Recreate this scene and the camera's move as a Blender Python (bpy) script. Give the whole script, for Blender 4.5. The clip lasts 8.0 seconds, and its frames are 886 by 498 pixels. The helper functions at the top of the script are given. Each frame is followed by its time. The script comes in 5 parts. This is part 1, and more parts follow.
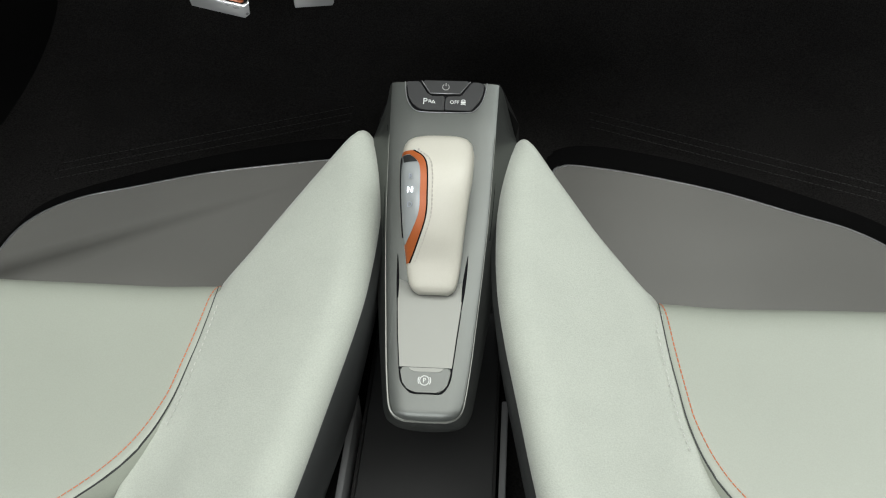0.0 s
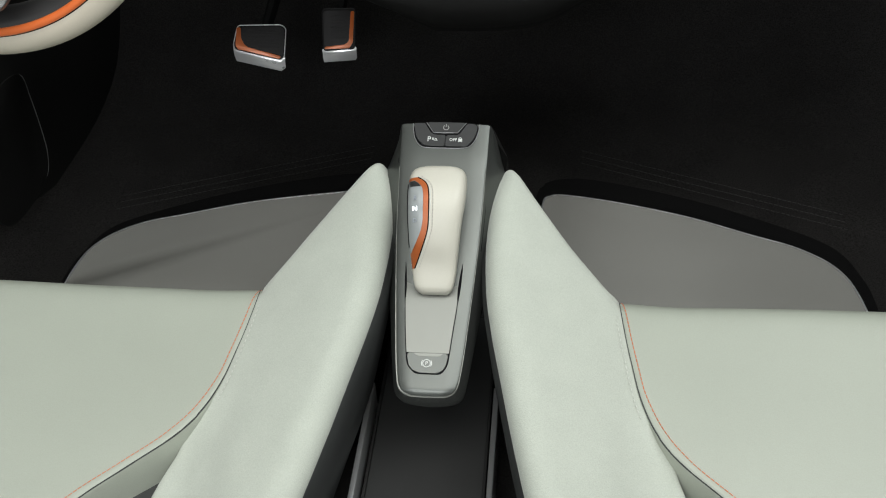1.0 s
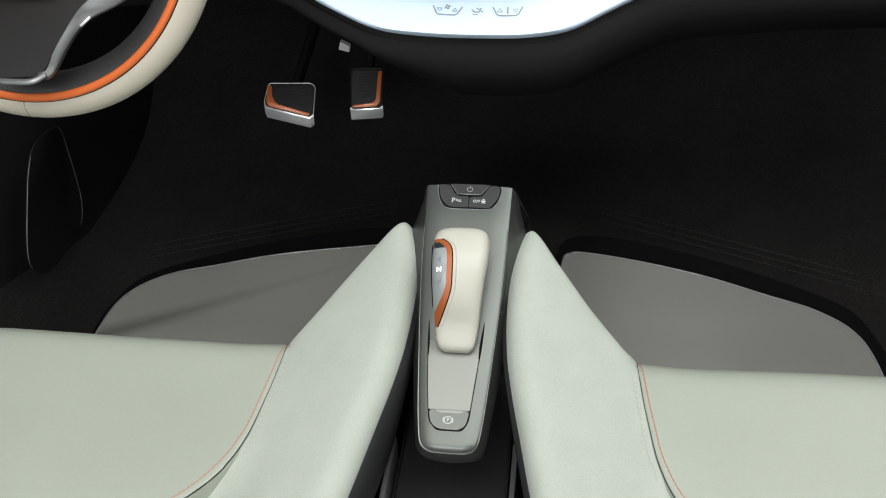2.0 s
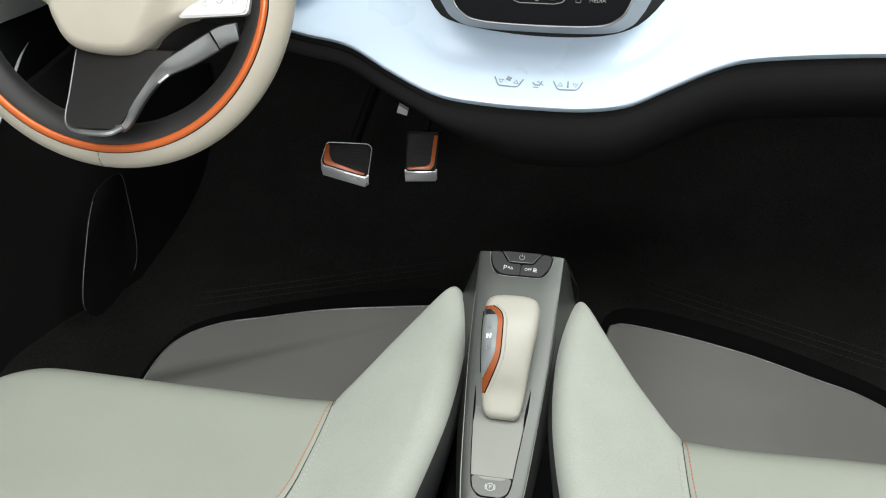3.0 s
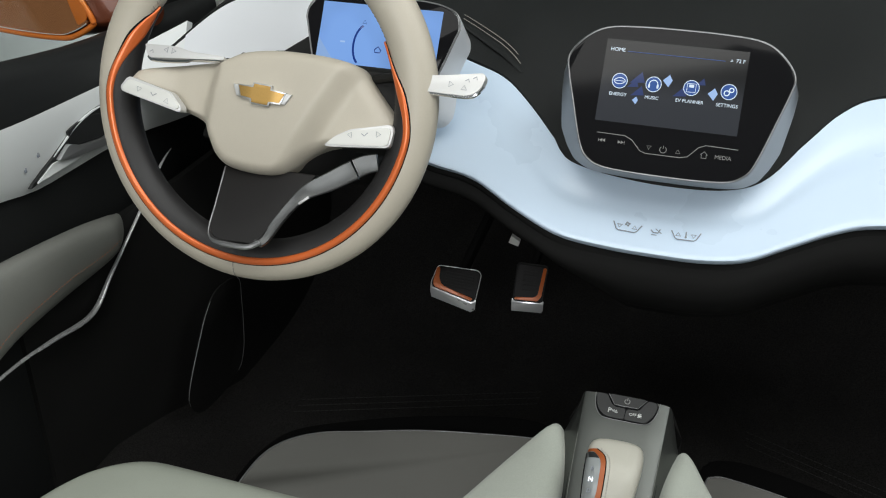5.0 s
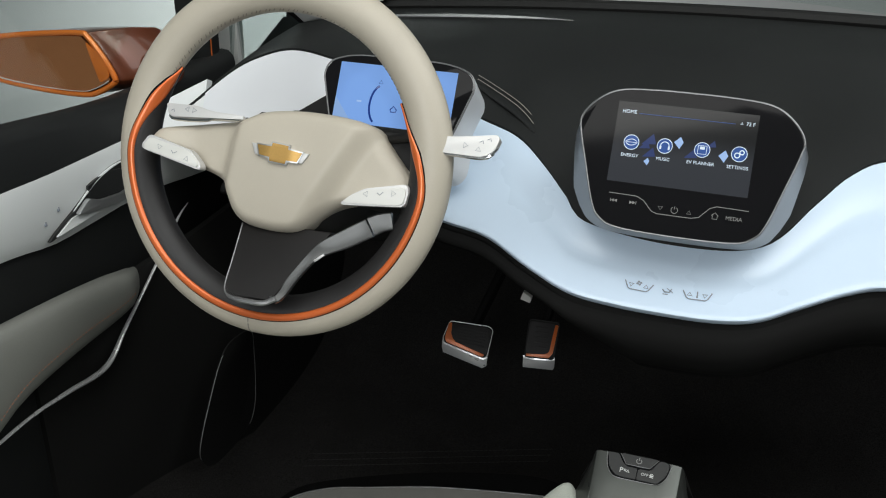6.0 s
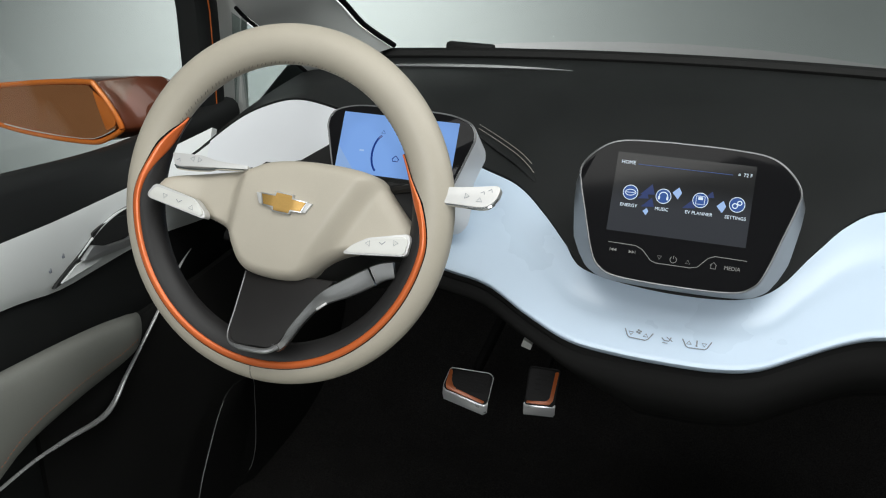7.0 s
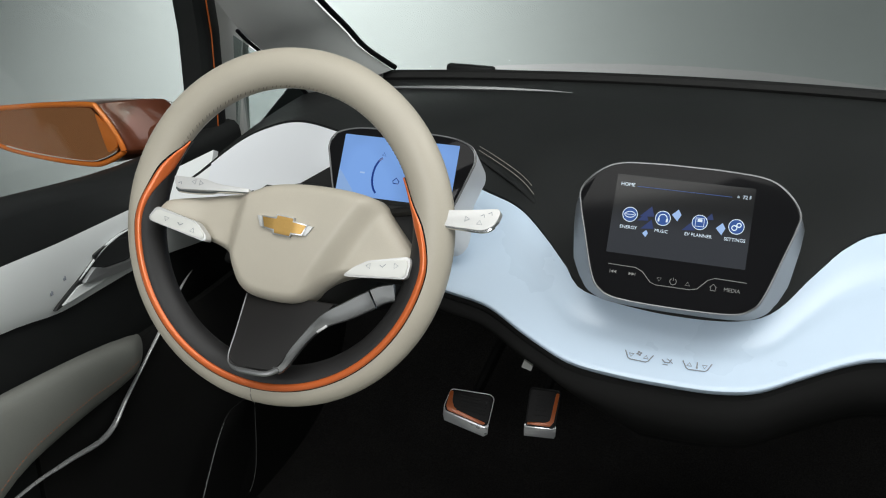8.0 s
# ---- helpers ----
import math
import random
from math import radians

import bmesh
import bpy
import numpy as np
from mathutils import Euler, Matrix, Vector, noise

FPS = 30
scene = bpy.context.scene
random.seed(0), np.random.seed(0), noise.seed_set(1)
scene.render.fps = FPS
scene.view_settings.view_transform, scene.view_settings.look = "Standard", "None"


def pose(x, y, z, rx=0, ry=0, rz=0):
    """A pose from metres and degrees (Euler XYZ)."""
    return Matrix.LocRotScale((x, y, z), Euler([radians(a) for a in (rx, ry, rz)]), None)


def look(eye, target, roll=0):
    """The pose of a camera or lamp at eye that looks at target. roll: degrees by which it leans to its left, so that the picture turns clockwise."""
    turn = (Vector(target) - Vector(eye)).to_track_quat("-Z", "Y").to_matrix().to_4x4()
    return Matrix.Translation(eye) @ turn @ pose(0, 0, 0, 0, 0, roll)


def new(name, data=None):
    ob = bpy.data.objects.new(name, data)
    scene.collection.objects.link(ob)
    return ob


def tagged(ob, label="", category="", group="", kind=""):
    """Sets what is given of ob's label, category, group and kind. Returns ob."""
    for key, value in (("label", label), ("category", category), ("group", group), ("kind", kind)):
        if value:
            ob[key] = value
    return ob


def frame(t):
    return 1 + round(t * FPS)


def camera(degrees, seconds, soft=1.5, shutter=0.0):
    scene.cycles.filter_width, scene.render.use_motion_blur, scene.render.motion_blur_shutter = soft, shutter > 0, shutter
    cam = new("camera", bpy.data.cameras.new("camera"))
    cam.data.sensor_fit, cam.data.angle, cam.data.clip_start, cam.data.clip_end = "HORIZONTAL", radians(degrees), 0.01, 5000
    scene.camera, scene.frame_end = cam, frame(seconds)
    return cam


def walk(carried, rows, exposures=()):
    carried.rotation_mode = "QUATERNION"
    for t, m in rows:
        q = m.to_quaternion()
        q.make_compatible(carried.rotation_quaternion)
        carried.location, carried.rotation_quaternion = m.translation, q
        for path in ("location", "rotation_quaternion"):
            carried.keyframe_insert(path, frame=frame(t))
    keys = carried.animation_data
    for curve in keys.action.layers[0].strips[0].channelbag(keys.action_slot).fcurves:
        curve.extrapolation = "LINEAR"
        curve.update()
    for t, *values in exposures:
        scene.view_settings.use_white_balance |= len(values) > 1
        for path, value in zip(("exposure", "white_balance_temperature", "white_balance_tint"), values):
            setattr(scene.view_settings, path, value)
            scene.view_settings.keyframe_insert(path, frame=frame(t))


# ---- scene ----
cam = camera(49.0, 8.0, soft=1.12)
PATH = [
    (0, (0.061, 0.551, 0.838), (-0.079, 1.973, -0.561), -1.9),
    (0.5, (0.081, 0.482, 0.884), (-0.09, 1.928, -0.487), -2.8),
    (1, (0.102, 0.401, 0.937), (-0.097, 1.882, -0.393), -3.3),
    (2.5, (0.094, 0.389, 0.976), (-0.176, 1.946, -0.249), -2.6),
    (3, (0.083, 0.383, 0.986), (-0.234, 1.974, -0.183), -1.6),
    (3.5, (0.073, 0.38, 0.995), (-0.296, 1.993, -0.128), -0.7),
    (4, (0.064, 0.375, 1.002), (-0.365, 2.007, -0.073), 0.0),
    (4.5, (0.059, 0.371, 1.009), (-0.418, 2.023, -0.014), 0.4),
    (5, (0.054, 0.367, 1.015), (-0.457, 2.039, 0.044), 0.7),
    (6.5, (0.053, 0.357, 1.031), (-0.503, 2.087, 0.195), 1.0),
    (7, (0.054, 0.354, 1.036), (-0.507, 2.1, 0.237), 1.1),
    (7.5, (0.055, 0.353, 1.039), (-0.511, 2.108, 0.264), 1.1),
    (8, (0.055, 0.353, 1.041), (-0.513, 2.112, 0.277), 1.0),
]
walk(cam, [(t, look(eye, target, roll)) for t, eye, target, roll in PATH],
     exposures=[(0.0, 0.16), (1.0, 0.16), (2.5, 0.24), (3.5, -0.03), (4.0, -0.22), (4.5, -0.34), (5.0, -0.40), (6.5, -0.43), (8.0, -0.44)])

# ---- light: a photo studio with softboxes overhead, plus added fill lamps ----
world = bpy.data.worlds.new("studio_air")
scene.world = world
world.use_nodes = True
world.node_tree.nodes["Background"].inputs[0].default_value = (0.75, 0.85, 0.9, 1)
world.node_tree.nodes["Background"].inputs[1].default_value = 0.30


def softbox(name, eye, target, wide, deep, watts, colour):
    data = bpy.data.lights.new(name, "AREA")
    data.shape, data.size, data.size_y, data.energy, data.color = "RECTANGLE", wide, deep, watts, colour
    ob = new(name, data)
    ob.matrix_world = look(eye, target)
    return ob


softbox("softbox_overhead", (0.12, 0.15, 2.70), (0.0, 0.50, 0.3), 2.6, 1.5, 49, (1.0, 1.0, 0.97))
# unseen fill lamps, added to lift the dash, door, pillar and dark parts
softbox("fill_rear", (-0.5, -2.4, 2.2), (-0.3, 1.4, 0.7), 1.8, 1.2, 62, (0.97, 0.99, 1.0))
softbox("fill_side", (1.7, 1.0, 2.8), (-0.4, 1.1, 0.4), 2.1, 1.8, 36, (0.97, 1.0, 1.0))
softbox("fill_front", (0.9, 3.0, 2.6), (-0.35, 1.35, 0.5), 1.4, 1.0, 6, (1.0, 1.0, 1.0))
softbox("softbox_wall", (-1.85, 3.95, 1.10), (-1.75, 4.7, 0.3), 0.6, 0.4, 58, (1.0, 1.0, 1.0))


# ---- materials ----
def material(name, colour, rough=0.5, metal=0.0, grain=0.0, grain_size=400.0, mottle=0.0, mottle_size=9.0, bump=0.0,
             coat=0.0, sheen=0.0, spread=0.15, spec=0.5):
    m = bpy.data.materials.new(name)
    m.use_nodes = True
    nt = m.node_tree
    b = nt.nodes["Principled BSDF"]
    b.inputs["Base Color"].default_value = (*colour, 1)
    b.inputs["Roughness"].default_value = rough
    b.inputs["Metallic"].default_value = metal
    b.inputs["Coat Weight"].default_value = coat
    b.inputs["Sheen Weight"].default_value = sheen
    b.inputs["Specular IOR Level"].default_value = spec
    place = nt.nodes.new("ShaderNodeTexCoord")
    fine = nt.nodes.new("ShaderNodeTexNoise")
    fine.inputs["Scale"].default_value, fine.inputs["Detail"].default_value = grain_size, 3
    broad = nt.nodes.new("ShaderNodeTexNoise")
    broad.inputs["Scale"].default_value, broad.inputs["Detail"].default_value = mottle_size, 4
    nt.links.new(place.outputs["Object"], fine.inputs["Vector"])
    nt.links.new(place.outputs["Object"], broad.inputs["Vector"])
    last = None
    for noise_node, amount in ((fine, grain), (broad, mottle)):
        if amount <= 0:
            continue
        span = nt.nodes.new("ShaderNodeMapRange")
        span.inputs["From Min"].default_value, span.inputs["From Max"].default_value = 0.3, 0.7
        span.inputs["To Min"].default_value, span.inputs["To Max"].default_value = 1 - amount, 1 + amount
        nt.links.new(noise_node.outputs["Fac"], span.inputs["Value"])
        mix = nt.nodes.new("ShaderNodeVectorMath")
        mix.operation = "MULTIPLY"
        if last is None:
            mix.inputs[0].default_value = colour
        else:
            nt.links.new(last, mix.inputs[0])
        nt.links.new(span.outputs["Result"], mix.inputs[1])
        last = mix.outputs[0]
    if last is not None:
        nt.links.new(last, b.inputs["Base Color"])
    rspan = nt.nodes.new("ShaderNodeMapRange")
    rspan.inputs["To Min"].default_value, rspan.inputs["To Max"].default_value = rough * (1 - spread), min(1, rough * (1 + spread))
    nt.links.new(broad.outputs["Fac"], rspan.inputs["Value"])
    nt.links.new(rspan.outputs["Result"], b.inputs["Roughness"])
    if bump > 0:
        bn = nt.nodes.new("ShaderNodeBump")
        bn.inputs["Strength"].default_value, bn.inputs["Distance"].default_value = bump, 0.0006
        nt.links.new(fine.outputs["Fac"], bn.inputs["Height"])
        nt.links.new(bn.outputs["Normal"], b.inputs["Normal"])
    return m


def glow(name, colour, strength):
    m = bpy.data.materials.new(name)
    m.use_nodes = True
    b = m.node_tree.nodes["Principled BSDF"]
    b.inputs["Base Color"].default_value = (0.01, 0.01, 0.01, 1)
    b.inputs["Roughness"].default_value = 0.08
    b.inputs["Specular IOR Level"].default_value = 0.3
    b.inputs["Emission Color"].default_value = (*colour, 1)
    b.inputs["Emission Strength"].default_value = strength
    return m


def clear_glass(name, tint, rough=0.0):
    m = bpy.data.materials.new(name)
    m.use_nodes = True
    nt = m.node_tree
    nt.nodes.remove(nt.nodes["Principled BSDF"])
    out = nt.nodes["Material Output"]
    thru, shine, mix = (nt.nodes.new(k) for k in ("ShaderNodeBsdfTransparent", "ShaderNodeBsdfGlossy", "ShaderNodeMixShader"))
    thru.inputs[0].default_value = (*tint, 1)
    shine.inputs["Roughness"].default_value = rough
    mix.inputs[0].default_value = 0.02
    nt.links.new(thru.outputs[0], mix.inputs[1])
    nt.links.new(shine.outputs[0], mix.inputs[2])
    nt.links.new(mix.outputs[0], out.inputs["Surface"])
    return m


SEAT = material("seat_leather", (0.318, 0.341, 0.289), 0.45, grain=0.03, grain_size=900, mottle=0.03, mottle_size=7, bump=0.12)
SUEDE = material("seat_suede", (0.40, 0.426, 0.373), 0.9, grain=0.08, grain_size=900, mottle=0.03, mottle_size=30, bump=0.5, sheen=0.25)
BEIGE = material("beige_leather", (0.53, 0.485, 0.40), 0.42, grain=0.03, grain_size=1300, mottle=0.03, mottle_size=20, bump=0.18)
CREAM = material("cream_leather", (0.50, 0.487, 0.42), 0.45, grain=0.03, grain_size=1300, mottle=0.03, mottle_size=20, bump=0.15)
GREY_LEATHER = material("grey_leather", (0.222, 0.226, 0.205), 0.5, grain=0.05, grain_size=1100, mottle=0.05, bump=0.2)
PANEL_GREY = material("grey_board", (0.162, 0.161, 0.148), 0.55, grain=0.06, grain_size=1600, mottle=0.05, mottle_size=6, bump=0.12)
TRAY_BLACK = material("matt_tray_black", (0.013, 0.0135, 0.013), 0.6, grain=0.1, grain_size=1400, mottle=0.1, bump=0.1)
SHELL = material("charcoal_plastic", (0.030, 0.032, 0.031), 0.5, grain=0.1, grain_size=1400, mottle=0.1, bump=0.1)
BLACK = material("soft_black_plastic", (0.013, 0.013, 0.0125), 0.6, grain=0.15, grain_size=1300, mottle=0.1, bump=0.25, spec=0.25)
# soft black darkened further: the shade under the dash is in the colour
UNDER = material("darkened_black", (0.0058, 0.0058, 0.0056), 0.8, grain=0.12, grain_size=1300, mottle=0.1, bump=0.25, spec=0.15)
DASH = material("black_dash_skin", (0.0125, 0.0136, 0.0135), 0.6, grain=0.12, grain_size=1500, mottle=0.12, bump=0.3, spec=0.3)
GROOVE = material("black_groove", (0.005, 0.005, 0.006), 0.8, spec=0.1)
CARPET = material("black_carpet", (0.0138, 0.0131, 0.0125), 0.95, grain=0.6, grain_size=500, mottle=0.15, mottle_size=16, bump=0.8, spec=0.1)
SILVER = material("satin_silver", (0.62, 0.63, 0.63), 0.34, 0.85, grain=0.03, grain_size=2500, mottle=0.03, bump=0.05)
GUNMETAL = material("grey_satin_metal", (0.108, 0.115, 0.107), 0.37, 0.7, grain=0.05, grain_size=3000, mottle=0.03, bump=0.06)
PALE_METAL = material("pale_satin_metal", (0.178, 0.184, 0.168), 0.38, 0.7, grain=0.04, grain_size=3000, mottle=0.03, bump=0.05)
ALLOY = material("cast_alloy", (0.66, 0.66, 0.65), 0.4, 0.3, grain=0.03, grain_size=2500)
BRIGHT = material("bright_satin_silver", (0.86, 0.87, 0.87), 0.28, 0.6, mottle=0.03)
CHROME = material("bright_chrome", (0.82, 0.83, 0.84), 0.12, 1.0, mottle=0.02)
ICE = material("ice_white_plastic", (0.69, 0.83, 0.985), 0.28, coat=0.2)
POD = material("white_gloss_pod", (0.80, 0.82, 0.85), 0.30, coat=0.2)
WINDOW = material("translucent_window", (0.27, 0.29, 0.29), 0.25, mottle=0.05, mottle_size=40)
PILLAR = material("pale_pillar_trim", (0.62, 0.635, 0.615), 0.6, grain=0.03, grain_size=900, mottle=0.02, bump=0.1)
WHITE = material("white_trim", (0.80, 0.825, 0.82), 0.42, mottle=0.02, mottle_size=5)
KEY = material("white_keys", (0.74, 0.74, 0.70), 0.35, mottle=0.02)
ORANGE = material("orange_metal", (0.52, 0.125, 0.025), 0.38, 0.15, grain=0.04, grain_size=900, mottle=0.05, coat=0.15)
BRIGHT_ORANGE = material("bright_orange_lacquer", (0.80, 0.20, 0.025), 0.26, 0.3, mottle=0.04, coat=0.6)
INLAY_ORANGE = material("orange_inlay_metal", (0.76, 0.165, 0.040), 0.30, 0.30, mottle=0.04, coat=0.3)
BURNT = material("burnt_orange_metal", (0.36, 0.088, 0.018), 0.42, 0.15, grain=0.04, grain_size=900, mottle=0.05)
BUTTON = material("dark_satin_button", (0.020, 0.021, 0.021), 0.42, mottle=0.05)
COPPER = material("dark_copper_lacquer", (0.125, 0.031, 0.011), 0.30, 0.3, mottle=0.05, coat=0.6)
INK = material("black_leather_grip", (0.016, 0.0153, 0.0155), 0.55, grain=0.1, grain_size=1500, mottle=0.08, bump=0.25)
DARK_SILVER = material("dark_satin_silver", (0.27, 0.272, 0.275), 0.38, 0.8, mottle=0.03)
ARM_METAL = material("satin_arm", (0.072, 0.075, 0.074), 0.30, 0.5, mottle=0.04)
SPOKE = material("dark_grey_spoke", (0.013, 0.0122, 0.0122), 0.40, 0.0, mottle=0.06, spec=0.3)
GLASS_BLACK = material("black_glass", (0.009, 0.009, 0.010), 0.07, mottle=0.0, spec=0.14)
MARK = material("grey_print", (0.27, 0.295, 0.335), 0.5, mottle=0.02)
LIGHT_MARK = material("pale_print", (0.26, 0.26, 0.25), 0.5, mottle=0.02)
THREAD = material("orange_thread", (0.55, 0.17, 0.075), 0.7, mottle=0.05)
PALE_THREAD = material("pale_thread", (0.52, 0.535, 0.49), 0.7, mottle=0.05)
GREIGE_THREAD = material("greige_thread", (0.42, 0.40, 0.36), 0.7, mottle=0.05)
STITCH_DARK = material("dark_taupe_thread", (0.27, 0.245, 0.205), 0.7, mottle=0.05)
SEAM_THREAD = material("black_seam_thread", (0.0165, 0.0157, 0.0148), 0.8, mottle=0.1)
TAUPE_THREAD = material("taupe_thread", (0.30, 0.28, 0.25), 0.7, mottle=0.05)
GOLD = material("brushed_gold", (0.54, 0.325, 0.095), 0.40, 0.5, grain=0.04, grain_size=600, mottle=0.05)
RIB = material("ribbed_rubber", (0.013, 0.012, 0.012), 0.7, grain=0.1, bump=0.2)
# paler than the backdrop, for unseen walls that bounce fill light
BOUNCE_WALL = material("bounce_white_paint", (0.62, 0.635, 0.63), 0.8, grain=0.02, grain_size=60, mottle=0.04, mottle_size=1.2)
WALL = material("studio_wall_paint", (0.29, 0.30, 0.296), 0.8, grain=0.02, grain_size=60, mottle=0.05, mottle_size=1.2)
FLOOR = material("studio_floor_paint", (0.40, 0.42, 0.42), 0.6, grain=0.02, grain_size=60, mottle=0.05, mottle_size=1.2)
GLASS = clear_glass("window_glass", (0.93, 0.97, 0.96))
TINTED = clear_glass("tinted_glass", (0.66, 0.71, 0.70))
# orange base colour stands in for the car's side reflected in the mirror
MIRROR = material("reflection_mirror", (0.60, 0.24, 0.10), 0.16, 0.75, mottle=0.10, mottle_size=9)
RECESS = material("dark_recess", (0.030, 0.031, 0.031), 0.30, 0.2, mottle=0.06)
# near black: the shade in the gap round the boards, as a colour
GAP_DARK = material("gap_darkness", (0.0035, 0.0035, 0.0035), 0.95, grain=0.3, grain_size=600, spec=0.05)
SCREEN = glow("screen_dark_glow", (0.085, 0.095, 0.115), 0.5)
mix = SCREEN.node_tree
grade = mix.nodes.new("ShaderNodeMapRange")
grade.interpolation_type = "SMOOTHSTEP"
for socket, value in (("From Min", 0.30), ("From Max", 0.72), ("To Min", 0.46), ("To Max", 0.05)):
    grade.inputs[socket].default_value = value
place, axes = mix.nodes.new("ShaderNodeTexCoord"), mix.nodes.new("ShaderNodeSeparateXYZ")
mix.links.new(place.outputs["Generated"], axes.inputs[0])
mix.links.new(axes.outputs["Z"], grade.inputs["Value"])
mix.links.new(grade.outputs["Result"], mix.nodes["Principled BSDF"].inputs["Emission Strength"])
PRINT = material("white_print", (0.62, 0.64, 0.62), 0.5, mottle=0.02)
LIT = glow("screen_white", (0.75, 0.88, 1.0), 1.3)
BLUE = glow("screen_blue", (0.08, 0.22, 0.75), 0.55)
SHARD = glow("screen_shard", (0.42, 0.62, 1.0), 1.1)
SHARD_DIM = glow("screen_dim_shard", (0.06, 0.10, 0.32), 0.6)
CLUSTER_BLUE = glow("cluster_blue", (0.23, 0.44, 0.92), 0.9)
sky = CLUSTER_BLUE.node_tree
cloud, cloud_span = sky.nodes.new("ShaderNodeTexNoise"), sky.nodes.new("ShaderNodeMapRange")
cloud.inputs["Scale"].default_value, cloud.inputs["Detail"].default_value = 16, 1
cloud_place = sky.nodes.new("ShaderNodeTexCoord")
sky.links.new(cloud_place.outputs["Object"], cloud.inputs["Vector"])
for socket, value in (("From Min", 0.35), ("From Max", 0.65), ("To Min", 0.82), ("To Max", 1.12)):
    cloud_span.inputs[socket].default_value = value
sky.links.new(cloud.outputs["Fac"], cloud_span.inputs["Value"])
sky.links.new(cloud_span.outputs["Result"], sky.nodes["Principled BSDF"].inputs["Emission Strength"])
CLUSTER_PALE = glow("cluster_pale", (0.34, 0.55, 0.95), 0.95)
CLUSTER_INK = glow("cluster_ink", (0.01, 0.07, 0.45), 0.6)
LAMP_N = glow("lit_letter", (0.9, 0.95, 1.0), 3.0)


# ---- mesh helpers ----
def cat(pts, n, closed=False):
    """Catmull-Rom through pts, n samples."""
    p = [Vector(q) for q in pts]
    m = len(p)
    out = []
    spans = m if closed else m - 1
    for k in range(n):
        s = k / n * spans if closed else k / (n - 1) * spans
        i = min(int(s), spans - 1)
        f = s - i
        if closed:
            a, b, c, d = p[(i - 1) % m], p[i % m], p[(i + 1) % m], p[(i + 2) % m]
        else:
            a, b, c, d = p[max(i - 1, 0)], p[i], p[i + 1], p[min(i + 2, m - 1)]
        out.append(0.5 * (2 * b + (c - a) * f + (2 * a - 5 * b + 4 * c - d) * f * f + (3 * b - a - 3 * c + d) * f ** 3))
    return out


def along(table, x):
    """Smooth value from rows (x, value...)."""
    if x <= table[0][0]:
        return table[0][1:]
    for a, b in zip(table, table[1:]):
        if x <= b[0]:
            f = (x - a[0]) / (b[0] - a[0])
            return tuple(p + (q - p) * f for p, q in zip(a[1:], b[1:]))
    return table[-1][1:]


def soft_table(table, n=60):
    """The same table, rounded by a spline."""
    width = len(table[0])
    pad = [tuple(r) + (0,) * (4 - width) for r in table]
    cols = []
    for start in (0,):
        pts = cat([r[:3] for r in pad], n)
        cols = [tuple(v)[: min(width, 3)] for v in pts]
    if width == 4:
        more = cat([(r[0], r[3], 0) for r in pad], n)
        cols = [c + (m[1],) for c, m in zip(cols, more)]
    return cols


def smooth(bm):
    for f in bm.faces:
        f.smooth = True
    return bm


def finish(name, bm, mat, parent=None, label="", sharp=38):
    bmesh.ops.recalc_face_normals(bm, faces=bm.faces)
    limit = radians(sharp)
    for f in bm.faces:
        f.smooth = True
    for e in bm.edges:
        if len(e.link_faces) == 2 and e.calc_face_angle(0) > limit:
            e.smooth = False
    me = bpy.data.meshes.new(name)
    bm.to_mesh(me)
    bm.free()
    if mat:
        me.materials.append(mat)
    ob = new(name, me)
    attach(ob, parent)
    if label:
        tagged(ob, label)
    return ob


def attach(ob, parent):
    """Under its thing, with its mesh left where it is."""
    if parent:
        ob.parent = parent
        ob.matrix_parent_inverse = Matrix.Translation(-parent.location)


part = finish


def thing(name, label, category, group="", kind="", at=(0, 0, 0)):
    ob = new(name)
    ob.location = at
    ob.empty_display_size = 0.02
    return tagged(ob, label, category, group, kind)


def loft(rings, closed_rings=True, cap=True, loop=False):
    bm = bmesh.new()
    rows = [[bm.verts.new(p) for p in ring] for ring in rings]
    n = len(rows[0])
    pairs = list(zip(rows, rows[1:])) + ([(rows[-1], rows[0])] if loop else [])
    for a, b in pairs:
        for k in range(n if closed_rings else n - 1):
            j = (k + 1) % n
            bm.faces.new((a[k], a[j], b[j], b[k]))
    if cap and closed_rings and not loop:
        bm.faces.new(rows[0])
        bm.faces.new(rows[-1])
    return bm


def eased(n):
    return [0.5 - 0.5 * math.cos(math.pi * k / (n - 1)) for k in range(n)]


def slab(fn, nu, nv, down, us=None, vs=None):
    """A closed body: top surface fn(u, v) and the same lowered by down (number or vector)."""
    us, vs = us or eased(nu), vs or eased(nv)
    drop = Vector((0, 0, -down)) if isinstance(down, (int, float)) else Vector(down)
    bm = bmesh.new()
    top = [[bm.verts.new(fn(u, v)) for u in us] for v in vs]
    low = [[bm.verts.new(Vector(fn(u, v)) + drop) for u in us] for v in vs]
    for g, flip in ((top, False), (low, True)):
        for a, b in zip(g, g[1:]):
            for k in range(len(us) - 1):
                q = (a[k], a[k + 1], b[k + 1], b[k])
                bm.faces.new(q[::-1] if flip else q)
    ring_t = top[0] + [r[-1] for r in top[1:]] + top[-1][-2::-1] + [r[0] for r in top[-2:0:-1]]
    ring_l = low[0] + [r[-1] for r in low[1:]] + low[-1][-2::-1] + [r[0] for r in low[-2:0:-1]]
    for k in range(len(ring_t)):
        j = (k + 1) % len(ring_t)
        bm.faces.new((ring_t[k], ring_l[k], ring_l[j], ring_t[j]))
    return bm


